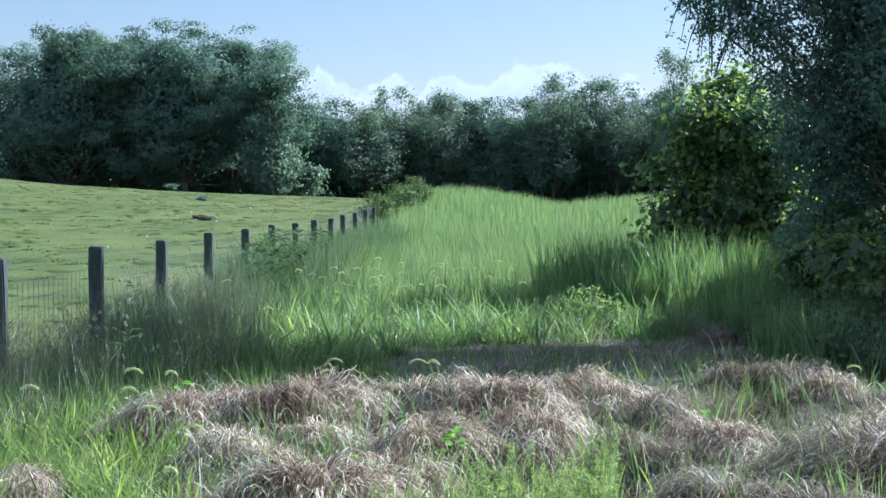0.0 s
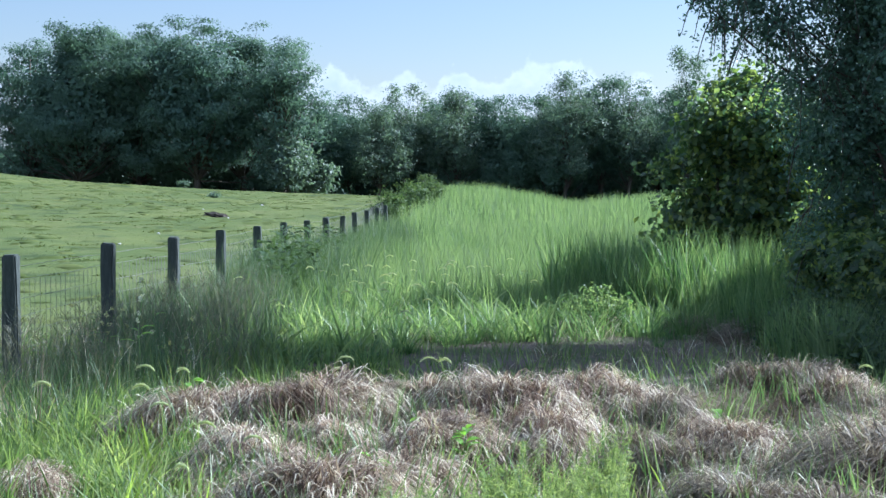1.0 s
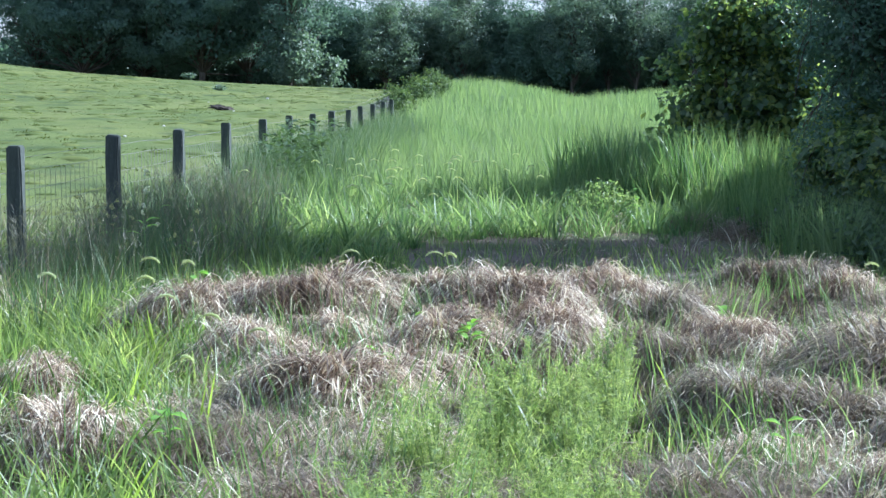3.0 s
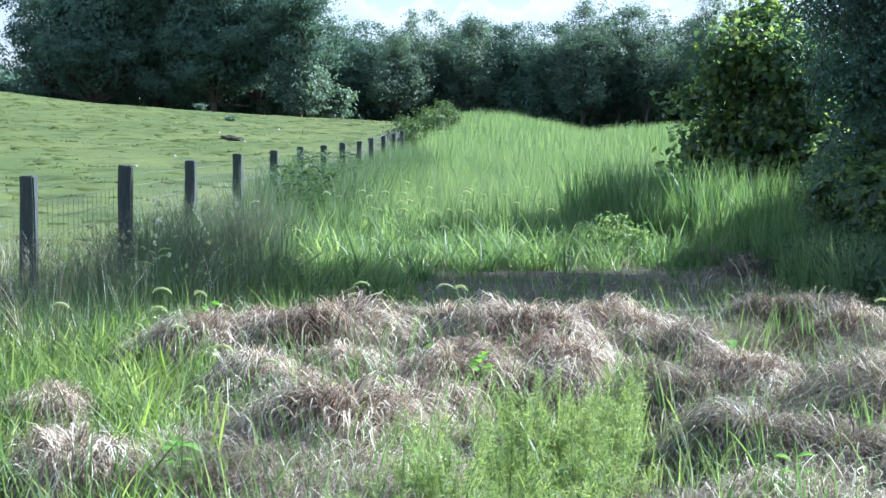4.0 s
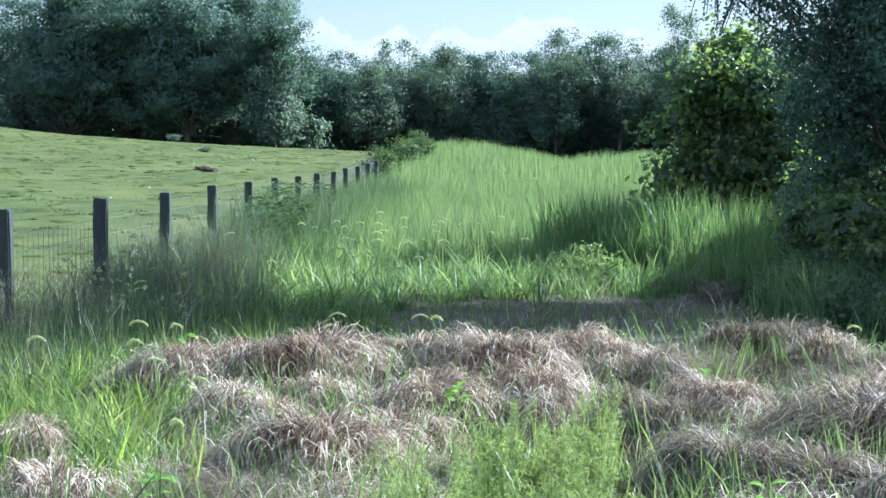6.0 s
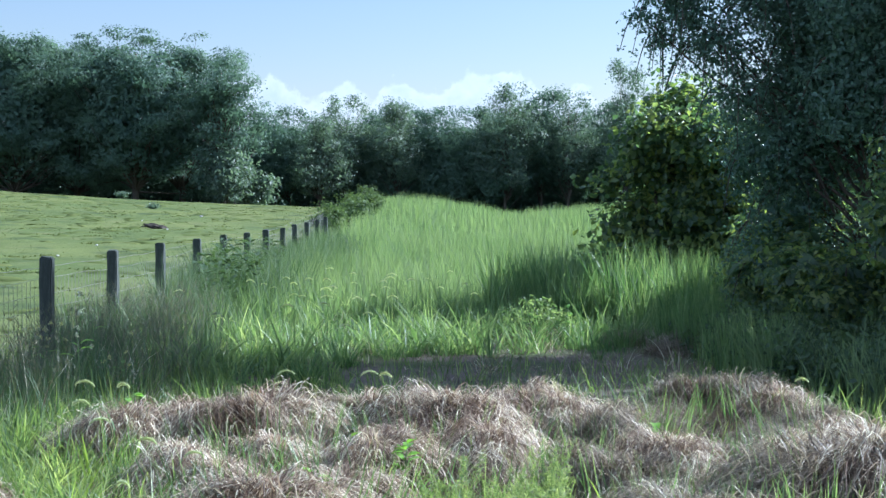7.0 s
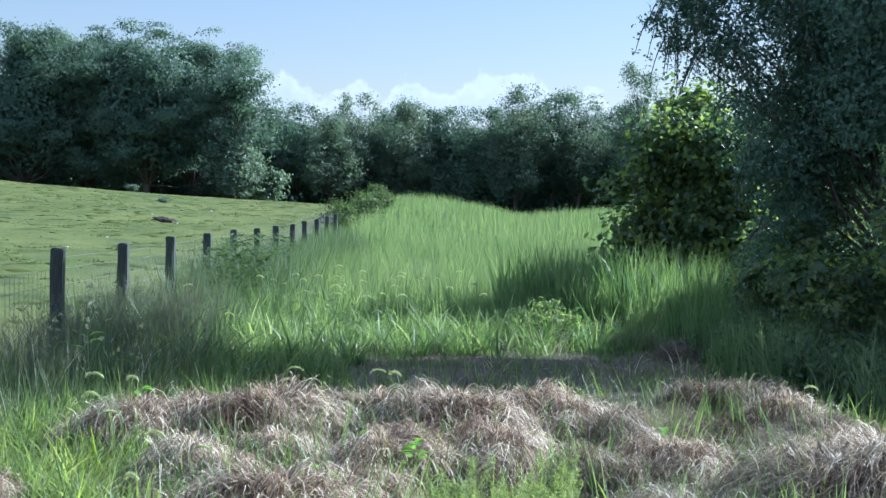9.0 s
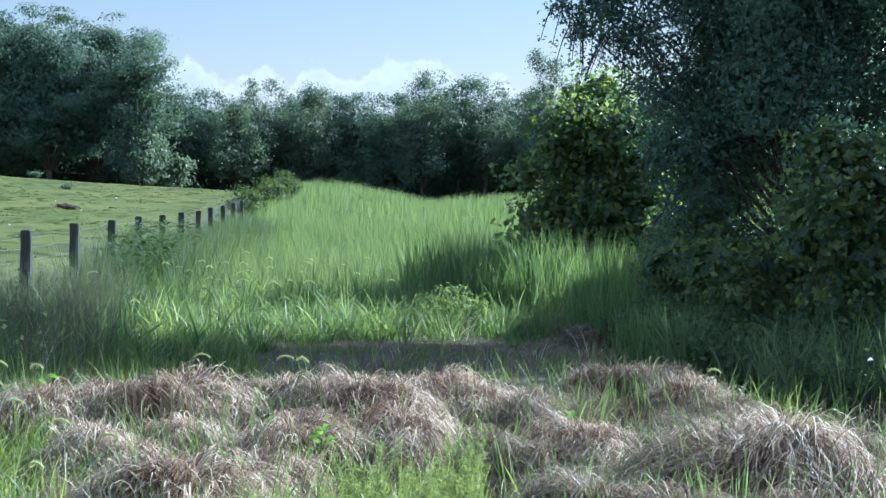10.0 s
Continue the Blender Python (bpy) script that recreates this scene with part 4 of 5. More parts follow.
def pasture_grass():
    """Short grazed grass with darker uneaten tufts."""
    rng = np.random.default_rng(104)
    x, y = scatter(rng, 24000, -40, -3.6, 13, 102, lambda x, y: (x < FENCE_X0 + 0.3) * (np.abs(x) < 0.34 * y + 1))
    m = len(x)
    base = np.stack([x, y, ground_z(x, y) - 0.01], 1)
    s = 0.6 + 0.012 * y
    pieces = [blades(base, 0.05 * rng.uniform(0.5, 1.5, m) * s, 0.02 * s * rng.uniform(0.6, 1.4, m), np.abs(rng.normal(0.95, 0.25, m)), np.abs(rng.normal(0.6, 0.4, m)), rng.uniform(0, 6.28, m), 2, twist=rng.uniform(0, 3.14, m))]
    cx, cy = scatter(rng, 420, -40, -4.4, 15, 100, lambda x, y: (np.abs(x) < 0.34 * y + 1) * 1.0)
    k = np.repeat(np.arange(len(cx)), 50)
    r = rng.uniform(0.08, 0.34, len(cx))[k]
    x, y = cx[k] + rng.normal(size=len(k)) * r, cy[k] + rng.normal(size=len(k)) * r * 0.6
    base = np.stack([x, y, ground_z(x, y) - 0.01], 1)
    m = len(x)
    pieces.append(blades(base, 0.085 * rng.uniform(0.5, 1.4, m), 0.035 * rng.uniform(0.6, 1.4, m), np.abs(rng.normal(0.85, 0.3, m)), np.abs(rng.normal(0.6, 0.4, m)), rng.uniform(0, 6.28, m), 2, twist=rng.uniform(0, 3.14, m)))
    # low close-cropped cushions of turf
    cx, cy = scatter(rng, 3200, -40, -4.6, 15, 99, lambda x, y: (np.abs(x) < 0.34 * y + 1) * (0.25 + 0.75 * smooth(wave(x * 0.5, y * 0.33, 6), -0.3, 0.4)))
    n, sides = len(cx), 9
    a = np.arange(sides) * 2 * np.pi / sides
    r, tall = rng.uniform(0.12, 0.45, n), rng.uniform(0.012, 0.042, n)
    rows = []
    for k, f in ((1.0, -0.3), (0.7, 0.62)):
        x = cx[:, None] + np.cos(a) * r[:, None] * k * rng.uniform(0.75, 1.25, (n, sides))
        y = cy[:, None] + np.sin(a) * r[:, None] * k * rng.uniform(0.75, 1.25, (n, sides))
        rows.append(np.stack([x, y, ground_z(x, y) + (tall * f)[:, None] * rng.uniform(0.7, 1.3, (n, sides))], -1))
    peak = np.stack([cx, cy, ground_z(cx, cy) + tall], -1)[:, None]
    v = np.concatenate(rows + [peak], 1)
    j = np.arange(sides)
    q = (j + 1) % sides
    t = np.concatenate([np.stack([j, q, j + sides], 1), np.stack([q, q + sides, j + sides], 1), np.stack([j + sides, q + sides, 0 * j + 2 * sides], 1)])
    pieces.append((v.reshape(-1, 3), (t[None] + (2 * sides + 1) * np.arange(n)[:, None, None]).reshape(-1, 3)))
    stuff("pasture_grass", pieces, M_PASTURE, "short grazed pasture grass with darker tufts", "grass")


pasture_grass()


def litter():
    """Flattened dry grass and thin green shoots on the verge between the tussocks."""
    rng = np.random.default_rng(105)
    def dry(x, y):
        return in_view(x, y, 0.8) * (1 - 0.7 * smooth(y, 12.6, 13.6)) * (1 - smooth(y + 1.2 * wave(x, y * 0.8), 18.0, 19.5)) * (0.45 + 0.55 * smooth(x + 0.6 * wave(x * 2, y * 2), -2.6, -1.0))
    x, y = scatter(rng, 30000, -6, 7.5, 5.2, 19.5, dry)
    m = len(x)
    base = np.stack([x, y, ground_z(x, y) - 0.01 + 0.1 * rng.uniform(0, 1, m) ** 2], 1)
    cx, cy = scatter(rng, 260, -3.4, 3.6, 16.5, 25, lambda x, y: smooth(wave(x * 1.4, y * 1.1, 11), -0.1, 0.5))
    straw = fans(rng, cx, cy, 20, 0.12, 0.34, 0.007, 0.3, 1.6, 4)
    cx, cy = scatter(rng, 170, -5.4, -2.6, 9.0, 18.0, lambda x, y: smooth(wave(x * 1.7, y * 0.9, 4), -0.4, 0.3))
    by_fence = fans(rng, cx, cy, 18, 0.14, 0.58, 0.007, 0.2, 0.9, 4)
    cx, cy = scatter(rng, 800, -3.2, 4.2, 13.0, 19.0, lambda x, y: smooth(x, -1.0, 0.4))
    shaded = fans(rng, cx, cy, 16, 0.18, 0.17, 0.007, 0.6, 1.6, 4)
    # loose curling stems between the mounds
    x, y = scatter(rng, 6500, -3.6, 4.6, 6.0, 13.2, lambda x, y: in_view(x, y, 0.5) * smooth(x / y, -0.27, -0.2) * smooth(wave(x * 2.4, y * 1.9, 7), -0.6, 0.2))
    m = len(x)
    base = np.stack([x, y, ground_z(x, y) - 0.01], 1)
    curls = blades(base, rng.uniform(0.16, 0.42, m), 0.0058 * rng.uniform(0.5, 1.2, m), np.abs(rng.normal(0.25, 0.2, m)), rng.uniform(1.8, 3.8, m), rng.normal(0.4, 1.3, m), 6, twist=rng.uniform(0, 3.14, m), taper=4.0, late=2.2)
    # the darker straw deepens the tree's shade here by colour
    stuff("shaded_litter", [shaded], M_OLD_SHADED, "flattened dead grass behind the tussocks, darkened to deepen the shade", "dead grass")
    stuff("dry_litter", [straw, by_fence, curls, blades(base, rng.uniform(0.1, 0.32, m), 0.005 * rng.uniform(0.7, 1.5, m), rng.uniform(0.3, 1.3, m), rng.uniform(0, 1.6, m), rng.uniform(0, 6.28, m), 4, twist=rng.uniform(0, 3.14, m))],
          M_DRY, "flattened dead grass lying on the verge", "dead grass")
    def green(x, y):
        a = 0.1 + 0.16 * smooth(wave(x * 2.2, y * 2.0, 4), 0.0, 0.5) + 0.9 * (1 - smooth(x + 0.7 * wave(x * 1.6, y * 1.6, 2), -2.6, -0.9)) + 0.75 * np.exp(-((x - 0.25) / 0.75) ** 2) * (1 - smooth(y, 8.2, 9.2))
        return in_view(x, y, 0.8) * np.clip(a, 0, 1)
    x, y = scatter(rng, 46000, -6, 6.5, 5.2, 17.5, green)
    m = len(x)
    base = np.stack([x, y, ground_z(x, y) - 0.01], 1)
    cx, cy = scatter(rng, 300, -3.6, 4.0, 13.0, 18.5, lambda x, y: smooth(wave(x * 1.6, y * 1.3, 6), -0.2, 0.4) * (1 - 0.85 * smooth(x, -1.2, -0.2)))
    tufts = fans(rng, cx, cy, 18, 0.09, 0.3, 0.010, 0.2, 0.8, 4)
    stuff("verge_grass", [tufts, blades(base, rng.uniform(0.1, 0.36, m), 0.010 * rng.uniform(0.5, 1.5, m), np.abs(rng.normal(0.15, 0.12, m)), np.abs(rng.normal(0.6, 0.5, m)), rng.uniform(0, 6.28, m), 4, twist=rng.uniform(0, 3.14, m))],
          M_VERGE, "fresh green grass shoots on the verge", "grass")
    cx, cy = scatter(rng, 2100, -4.4, 0.4, 5.2, 12.5, lambda x, y: (np.abs(x) < 0.34 * y + 0.5) * (1 - 0.85 * smooth(x / y + 0.05 * wave(x * 2, y * 2, 3), -0.235, -0.15)) * smooth(wave(x * 2.6, y * 2.2, 5), -0.5, 0.2))
    low = fans(rng, cx, cy, 15, 0.07, 0.36, 0.017, 0.25, 0.9, 4)
    cx, cy = scatter(rng, 380, -4.0, 3.6, 5.2, 13, lambda x, y: smooth(wave(x * 1.5, y * 1.5, 9), -0.2, 0.4))
    shoots = fans(rng, cx, cy, 8, 0.05, 0.42, 0.012, 0.2, 0.8, 4)
    stuff("broad_verge_grass", [low, shoots], M_VERGE, "short broad-bladed yellow-green grass on the verge", "grass")


litter()


# ---------- tussocks of dead grass ----------
def tussock_parts(seed, r, n, dome, straw, mess=1.0):
    """A mound of dead grass: a matted core, strands that rise from it and hook over, and longer ones hanging down its sides."""
    rng = np.random.default_rng(seed)

    def shape(a, d):
        rr = r * (1 + 0.2 * np.sin(2 * a + seed) + 0.13 * np.sin(3 * a + 2 * seed))
        z = dome * np.clip(1 - d ** 2.6, 0, 1) * (1 + 0.3 * np.sin(2 * a + 1.7 * seed) * d + 0.15 * np.sin(5 * a) * d) - 0.03 * (d > 0.95)
        return np.stack([np.cos(a) * d * rr, np.sin(a) * d * rr, z], 1)

    na, nd = 30, 8
    A, D = np.meshgrid(np.arange(na) * 2 * np.pi / na, np.linspace(0, 1.02, nd + 1)[1:])
    v = np.concatenate([[[0, 0, dome]], shape(A.ravel(), D.ravel())])
    v[:, 2] *= 0.74
    v[:, :2] *= 0.94
    v += rng.normal(size=v.shape) * 0.012
    t = [(0, 1 + j, 1 + (j + 1) % na) for j in range(na)]
    for i in range(nd - 1):
        for j in range(na):
            p, q = 1 + i * na + j, 1 + i * na + (j + 1) % na
            t += [(p, p + na, q), (q, p + na, q + na)]
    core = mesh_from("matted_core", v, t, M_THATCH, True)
    # strands that spring from the upper part and hang down over the sides in locks, like combed hair
    locks = 46
    la, ld = rng.uniform(0, 6.28, locks), rng.uniform(0, 0.75, locks) ** 0.8
    lturn, llen, lrise = rng.normal(0, 0.75, locks), rng.uniform(0.35, 0.95, locks), rng.uniform(0.01, 0.10, locks)
    k = rng.integers(0, locks, n)
    a = la[k] + rng.normal(0, 0.16, n) / (0.25 + ld[k])
    d = np.clip(ld[k] + rng.normal(0, 0.1, n), 0.0, 0.95)
    run = llen[k] * rng.uniform(0.45, 1.15, n)
    seg = 6
    f = np.linspace(0, 1, seg + 1)[None]
    dd = d[:, None] + run[:, None] * f
    aa = a[:, None] + (lturn[k] * mess + rng.normal(0, 0.36 * mess, n))[:, None] * f ** 1.4
    mid = shape(aa.ravel(), np.minimum(dd, 1.0).ravel()).reshape(n, seg + 1, 3)
    mid[:, :, :2] *= (1 + np.maximum(dd - 1.0, 0) * 0.35)[:, :, None]
    wild = rng.uniform(0, 1, n) ** 3                          # a few stand well clear of the rest
    lift = (lrise[k] + 0.07 * wild)[:, None] * np.sin(np.pi * np.clip(f * 0.92 + 0.08, 0, 1)) * (r / 0.36) ** 0.5
    mid[:, :, 2] = mid[:, :, 2] * (0.92 - 0.16 * f) + lift - 0.25 * np.maximum(dd - 0.95, 0) * r
    mid[:, :, :2] *= (1 + 0.5 * lift / r)[:, :, None]
    mid += np.cumsum(rng.normal(size=mid.shape), 1) * 0.0055 * mess
    w = (0.005 if mess < 2 else 0.0038) * rng.uniform(0.45, 1.3, n)[:, None] * (1.05 - f ** 3)
    v, t = ribbons(mid, w, aa + np.pi / 2 + rng.normal(0, 0.5, n)[:, None])
    m = n * 4 // 5                                            # short curled ends and broken bits over the whole mound
    a, d = rng.uniform(0, 6.28, m), rng.uniform(0, 1, m) ** 0.45
    base = shape(a, d * 0.98)
    base[:, 2] *= 0.88
    short = blades(base, rng.uniform(0.09, 0.22, m), 0.0062 * rng.uniform(0.4, 1.2, m), 0.3 + 0.7 * d + rng.normal(0, 0.3, m), rng.uniform(1.8, 3.8, m), a + rng.normal(0, 0.8, m), 5, twist=rng.uniform(0, 3.14, m), taper=3.5, late=1.8)
    m = n // 15                                               # thin stems that stand out and hook over
    a, d = rng.uniform(0, 6.28, m), np.sqrt(rng.uniform(0, 1, m)) * 0.8
    base = shape(a, d)
    base[:, 2] *= 0.85
    high = blades(base, rng.uniform(0.12, 0.33, m) * (r / 0.36) ** 0.4, 0.006 * rng.uniform(0.6, 1.3, m), rng.uniform(0.1, 0.7, m), rng.uniform(2.0, 4.0, m), a + rng.normal(0, 0.5, m), 6, twist=rng.uniform(0, 3.14, m), taper=4.0, late=2.0)
    v, t = joined([(v, t), short, high])
    dead = mesh_from("dead_grass", v, t, straw)
    m = n // 26
    a = rng.uniform(0, 6.28, m)
    base = np.stack([np.cos(a), np.sin(a), 0 * a], 1) * (r * rng.uniform(0.6, 1.15, m))[:, None]
    v, t = blades(base, rng.uniform(0.2, 0.5, m), 0.010 * rng.uniform(0.6, 1.3, m), np.abs(rng.normal(0.1, 0.1, m)), rng.uniform(0.1, 0.9, m), a, 4, twist=rng.uniform(0, 3.14, m))
    return core, dead, mesh_from("green_grass", v, t, M_GREEN)


SIZES = ((0.38, 2000, 0.28), (0.52, 3000, 0.33), (0.31, 1300, 0.19), (0.45, 2700, 0.36), (0.22, 650, 0.12), (0.5, 2200, 0.10, 2.6))
TUSSOCKS = [tussock_parts(500 + i, *q[:3], M_DRY, *q[3:]) for i, q in enumerate(SIZES)]
WEATHERED_SHADED = [tussock_parts(520 + i, *q[:3], M_OLD_SHADED, *q[3:]) for i, q in enumerate(SIZES)]
TUSSOCK_LABELS = ("arching tussock of dead straw-coloured grass", "broad matted mound of dead grass with curling tips", "low tussock of bleached dead grass",
                  "tall shaggy mound of dead grass strands", "small tuft of dead grass with green shoots", "flattened tangle of bleached dead grass")


def place_tussock(u, v, kind, turn, scale=1.0, old_shaded=False):
    """u, v: bearing and drop of the crest of the tussock; it is set on the ground below."""
    h = (0.33, 0.39, 0.23, 0.42, 0.16, 0.15)[kind] * scale
    d = (EYE - h) * FOCAL / v
    x = u / FOCAL * d
    ob = new("dry_grass_tussock")
    for name, me in zip(("matted_core", "dead_grass", "green_grass"), (WEATHERED_SHADED if old_shaded else TUSSOCKS)[kind]):
        tagged(part(name, me, parent=ob), kind="stuff" if name != "matted_core" else "")
    ob.location = (x, d, float(ground_z(x, d)))
    ob.rotation_euler, ob.scale = (0, 0, turn), (scale, scale, scale)
    tagged(ob, "grey-brown mound of dead grass in weathered, shade-toned straw" if old_shaded else TUSSOCK_LABELS[kind], "grass tussock", "tussocks on the verge")


rngt = np.random.default_rng(55)
CLUMPS = ((-318, 332, 1), (-385, 347, 0), (-258, 346, 0), (-558, 356, 0), (-500, 374, 2), (-130, 327, 3), (-62, 336, 0), (10, 330, 1), (140, 313, 3), (205, 335, 1), (285, 352, 0),
          (400, 400, 1), (470, 412, 0), (340, 432, 0), (520, 296, 0), (595, 320, 0), (450, 297, 0), (600, 402, 3), (690, 412, 1), (760, 390, 1), (660, 355, 0), (850, 412, 3),
          (-318, 478, 0), (-250, 492, 2), (-178, 476, 2), (-400, 455, 2), (500, 515, 5), (590, 532, 0), (420, 502, 0), (700, 520, 5), (780, 540, 0),
          (-308, 635, 5), (-478, 597, 5), (-400, 655, 5), (-798, 577, 2), (-848, 497, 2), (-640, 560, 4), (620, 635, 5), (520, 642, 5), (400, 640, 4), (730, 650, 0), (-180, 660, 5), (300, 560, 4),
          (-420, 720, 5), (-250, 740, 5), (-330, 560, 5), (-140, 570, 5), (330, 700, 5), (480, 740, 5), (640, 730, 5), (-80, 740, 5),
          (-350, 380, 5), (-210, 385, 5), (-20, 372, 5), (110, 360, 5), (250, 380, 5), (330, 370, 5), (420, 350, 5), (560, 360, 5), (700, 400, 5), (160, 450, 5), (-450, 480, 5), (350, 480, 5), (640, 470, 5), (780, 460, 5),
          (345, 224, 5), (455, 228, 5), (165, 216, 4), (120, 222, 4), (-690, 400, 4),
          (-455, 352, 1), (-470, 420, 0), (-300, 415, 2), (-120, 410, 0), (80, 395, 1), (230, 420, 0), (-420, 540, 5), (-240, 590, 5), (-60, 400, 2))
# right-hand mounds get the darker straw, so they look shaded; some tangles at random
for u, v, kind in CLUMPS:
    place_tussock(u, v, kind, rngt.uniform(-3.1, 3.1), rngt.uniform(0.78, 1.16), (u > 400 and 220 < v < 300 and kind == 0) or (u > 220 and v > 340 and rngt.random() < 0.55) or (kind == 5 and rngt.random() < 0.5))

# ---------- single weeds on the verge ----------
def spot(u, v, h=0.0):
    """The ground place under a point of height h seen at bearing u and drop v."""
    d = (EYE - h) * FOCAL / v
    x = u / FOCAL * d
    return x, d, float(ground_z(x, d))


def feathery_parts(seed):
    """A bushy weed: many thin stems set with tiny narrow leaflets."""
    rng = np.random.default_rng(seed)
    stems, lv = [], []
    for i in range(20):
        a, h = rng.uniform(0, 6.28), rng.uniform(0.2, 0.5)
        top = np.array([math.cos(a) * rng.uniform(0.05, 0.22), math.sin(a) * rng.uniform(0.05, 0.22), h])
        t = np.linspace(0, 1, 6)[:, None]
        p = np.array([math.cos(a) * 0.03, math.sin(a) * 0.03, -0.02]) * (1 - t) + top * t ** np.array([1.5, 1.5, 0.95])
        stems.append(tube(p, np.linspace(0.003, 0.001, 6), 3))
        k = 130
        f = rng.uniform(0.12, 1.0, k)
        at = np.stack([np.interp(f, t[:, 0], p[:, j]) for j in range(3)], 1) + rng.normal(size=(k, 3)) * 0.03 * (1.2 - f[:, None])
        lv.append(leaves(at, rng.uniform(0.02, 0.05, k), rng.normal(size=(k, 3)), rng, 0.085, 0.03))
    return mesh_from("stem", *joined(stems), M_GREEN), mesh_from("foliage", *joined(lv), M_FEATHER)


FEATHERY = [feathery_parts(700 + i) for i in range(4)]
rngw = np.random.default_rng(77)
for i in range(54):
    v = 450 + 300 * rngw.random() ** 0.8
    u = rngw.uniform(float(np.interp(v, [430, 460, 600, 740], [-60, -140, -240, -260])), float(np.interp(v, [430, 480, 660, 740], [100, 215, 285, 300])))
    x, y, z = spot(u + rngw.normal() * 34, v + rngw.normal() * 14, 0.36)
    weed = new("feathery_weed")
    for name, me in zip(("stem", "foliage"), FEATHERY[i % 4]):
        tagged(part(name, me, parent=weed), kind="stuff")
    weed.location, weed.rotation_euler = (x, y, z), (0, 0, rngw.uniform(0, 6.28))
    s = rngw.uniform(0.5, 1.15)
    weed.scale = (s, s, s)
    tagged(weed, "bushy light green weed with fine feathery leaves", "weed", "feathery weeds on the verge")


def oval_leaf(rng, at, az, length, width, rise):
    """One broad oval leaf, cupped along its rib."""
    n = 6
    t = np.linspace(0, 1, n)
    w = width * np.sin(np.pi * np.clip(t * 0.92 + 0.04, 0, 1)) ** 0.8 * 0.5
    bend = rise - 1.3 * t * 0.6
    out, up = np.cumsum(np.cos(bend)) * length / n, np.cumsum(np.sin(bend)) * length / n
    mid = np.stack([at[0] + out * math.cos(az), at[1] + out * math.sin(az), at[2] + up], 1)
    side = np.array([-math.sin(az), math.cos(az), 0]) * w[:, None]
    lift = np.array([0, 0, 1.0]) * (w * 0.35)[:, None]
    v = np.concatenate([mid, mid + side + lift, mid - side + lift])
    tr = []
    for i in range(n - 1):
        tr += [(i, i + 1, n + i), (i + 1, n + i + 1, n + i), (i, 2 * n + i, i + 1), (i + 1, 2 * n + i, 2 * n + i + 1)]
    return v, np.array(tr)


def broadleaf_weed(x, y, z, h, count, seed, size=0.09, label="bright green broad-leaved weed on the verge", material=None):
    rng = np.random.default_rng(seed)
    weed = new("broadleaf_weed")
    weed.location = (x, y, z)
    tagged(weed, label, "weed")
    p = np.array([[0, 0, -0.03], [0.01, 0, h * 0.5], [rng.normal() * 0.03, rng.normal() * 0.03, h]])
    part("stem", mesh_from("stem", *tube(p, [0.005, 0.004, 0.002], 5), M_GREEN), parent=weed)
    for i in range(count):
        f = rng.uniform(0.3, 1.0)
        at = [np.interp(f, [0, 0.5, 1], p[:, j]) for j in range(3)]
        s = size * rng.uniform(0.7, 1.25)
        part("leaf", mesh_from("leaf", *oval_leaf(rng, at, i * 2.4 + rng.normal() * 0.3, s, s * 0.62, rng.uniform(0.2, 0.9)), material or M_BROADWEED), parent=weed)


M_BROADWEED = leaf_material("weed_leaves", G((0.14, 0.26, 0.04), (0.2, 0.36, 0.06), (0.3, 0.46, 0.1)), (0.85, 0.9, 0.8), 0.45, 0.45, 3.0)
for i, (u, v, h, c) in enumerate(((-75, 438, 0.38, 14), (-60, 452, 0.3, 10), (-230, 470, 0.4, 9), (-270, 500, 0.36, 8), (-175, 425, 0.34, 7), (380, 400, 0.4, 8), (410, 440, 0.3, 8), (-560, 350, 0.4, 9),
                                  (500, 610, 0.28, 10), (470, 640, 0.22, 9), (-610, 600, 0.3, 9), (215, 190, 0.45, 10))):
    broadleaf_weed(*spot(u, v, h * 0.8), h, c, 800 + i)


for i, (u, v, h) in enumerate(((-405, 82, 1.0), (-385, 76, 1.05), (-360, 72, 1.05), (-335, 70, 1.0), (-300, 74, 0.9), (-420, 98, 0.9), (-375, 100, 0.85),
                              (-395, 60, 1.1), (-372, 58, 1.12), (-350, 55, 1.1), (-325, 54, 1.08), (-312, 60, 1.0), (-408, 70, 1.0), (-340, 84, 0.95), (-430, 88, 0.9))):
    broadleaf_weed(*spot(u, v, h), h, 30, 860 + i, 0.16, "tall dark green dock weed beside the fence", M_DOCK_SHADE)


def blade_shoot(x, y, z, h, count, seed, lean):
    """A young reed-like shoot: a few broad, stiff yellow-green blades."""
    rng = np.random.default_rng(seed)
    ob = new("reed_shoot")
    ob.location = (x, y, z)
    tagged(ob, "stiff yellow-green grass shoot among dead tussocks", "grass shoot", "grass shoots on the verge")
    for i in range(count):
        one = np.ones(1)
        v, t = blades(np.array([[rng.normal() * 0.01, rng.normal() * 0.01, -0.02]]), one * h * rng.uniform(0.55, 0.95), one * 0.017, one * abs(lean) * rng.uniform(0.6, 1.3), one * rng.uniform(0.1, 0.5),
                      one * ((3.14 if lean < 0 else 0.0) + rng.normal() * 0.9 * (i > 0)), 7, twist=one * (1.57 + 1.57 + rng.normal() * 0.4), taper=2.6)
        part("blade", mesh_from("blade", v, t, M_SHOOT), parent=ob)


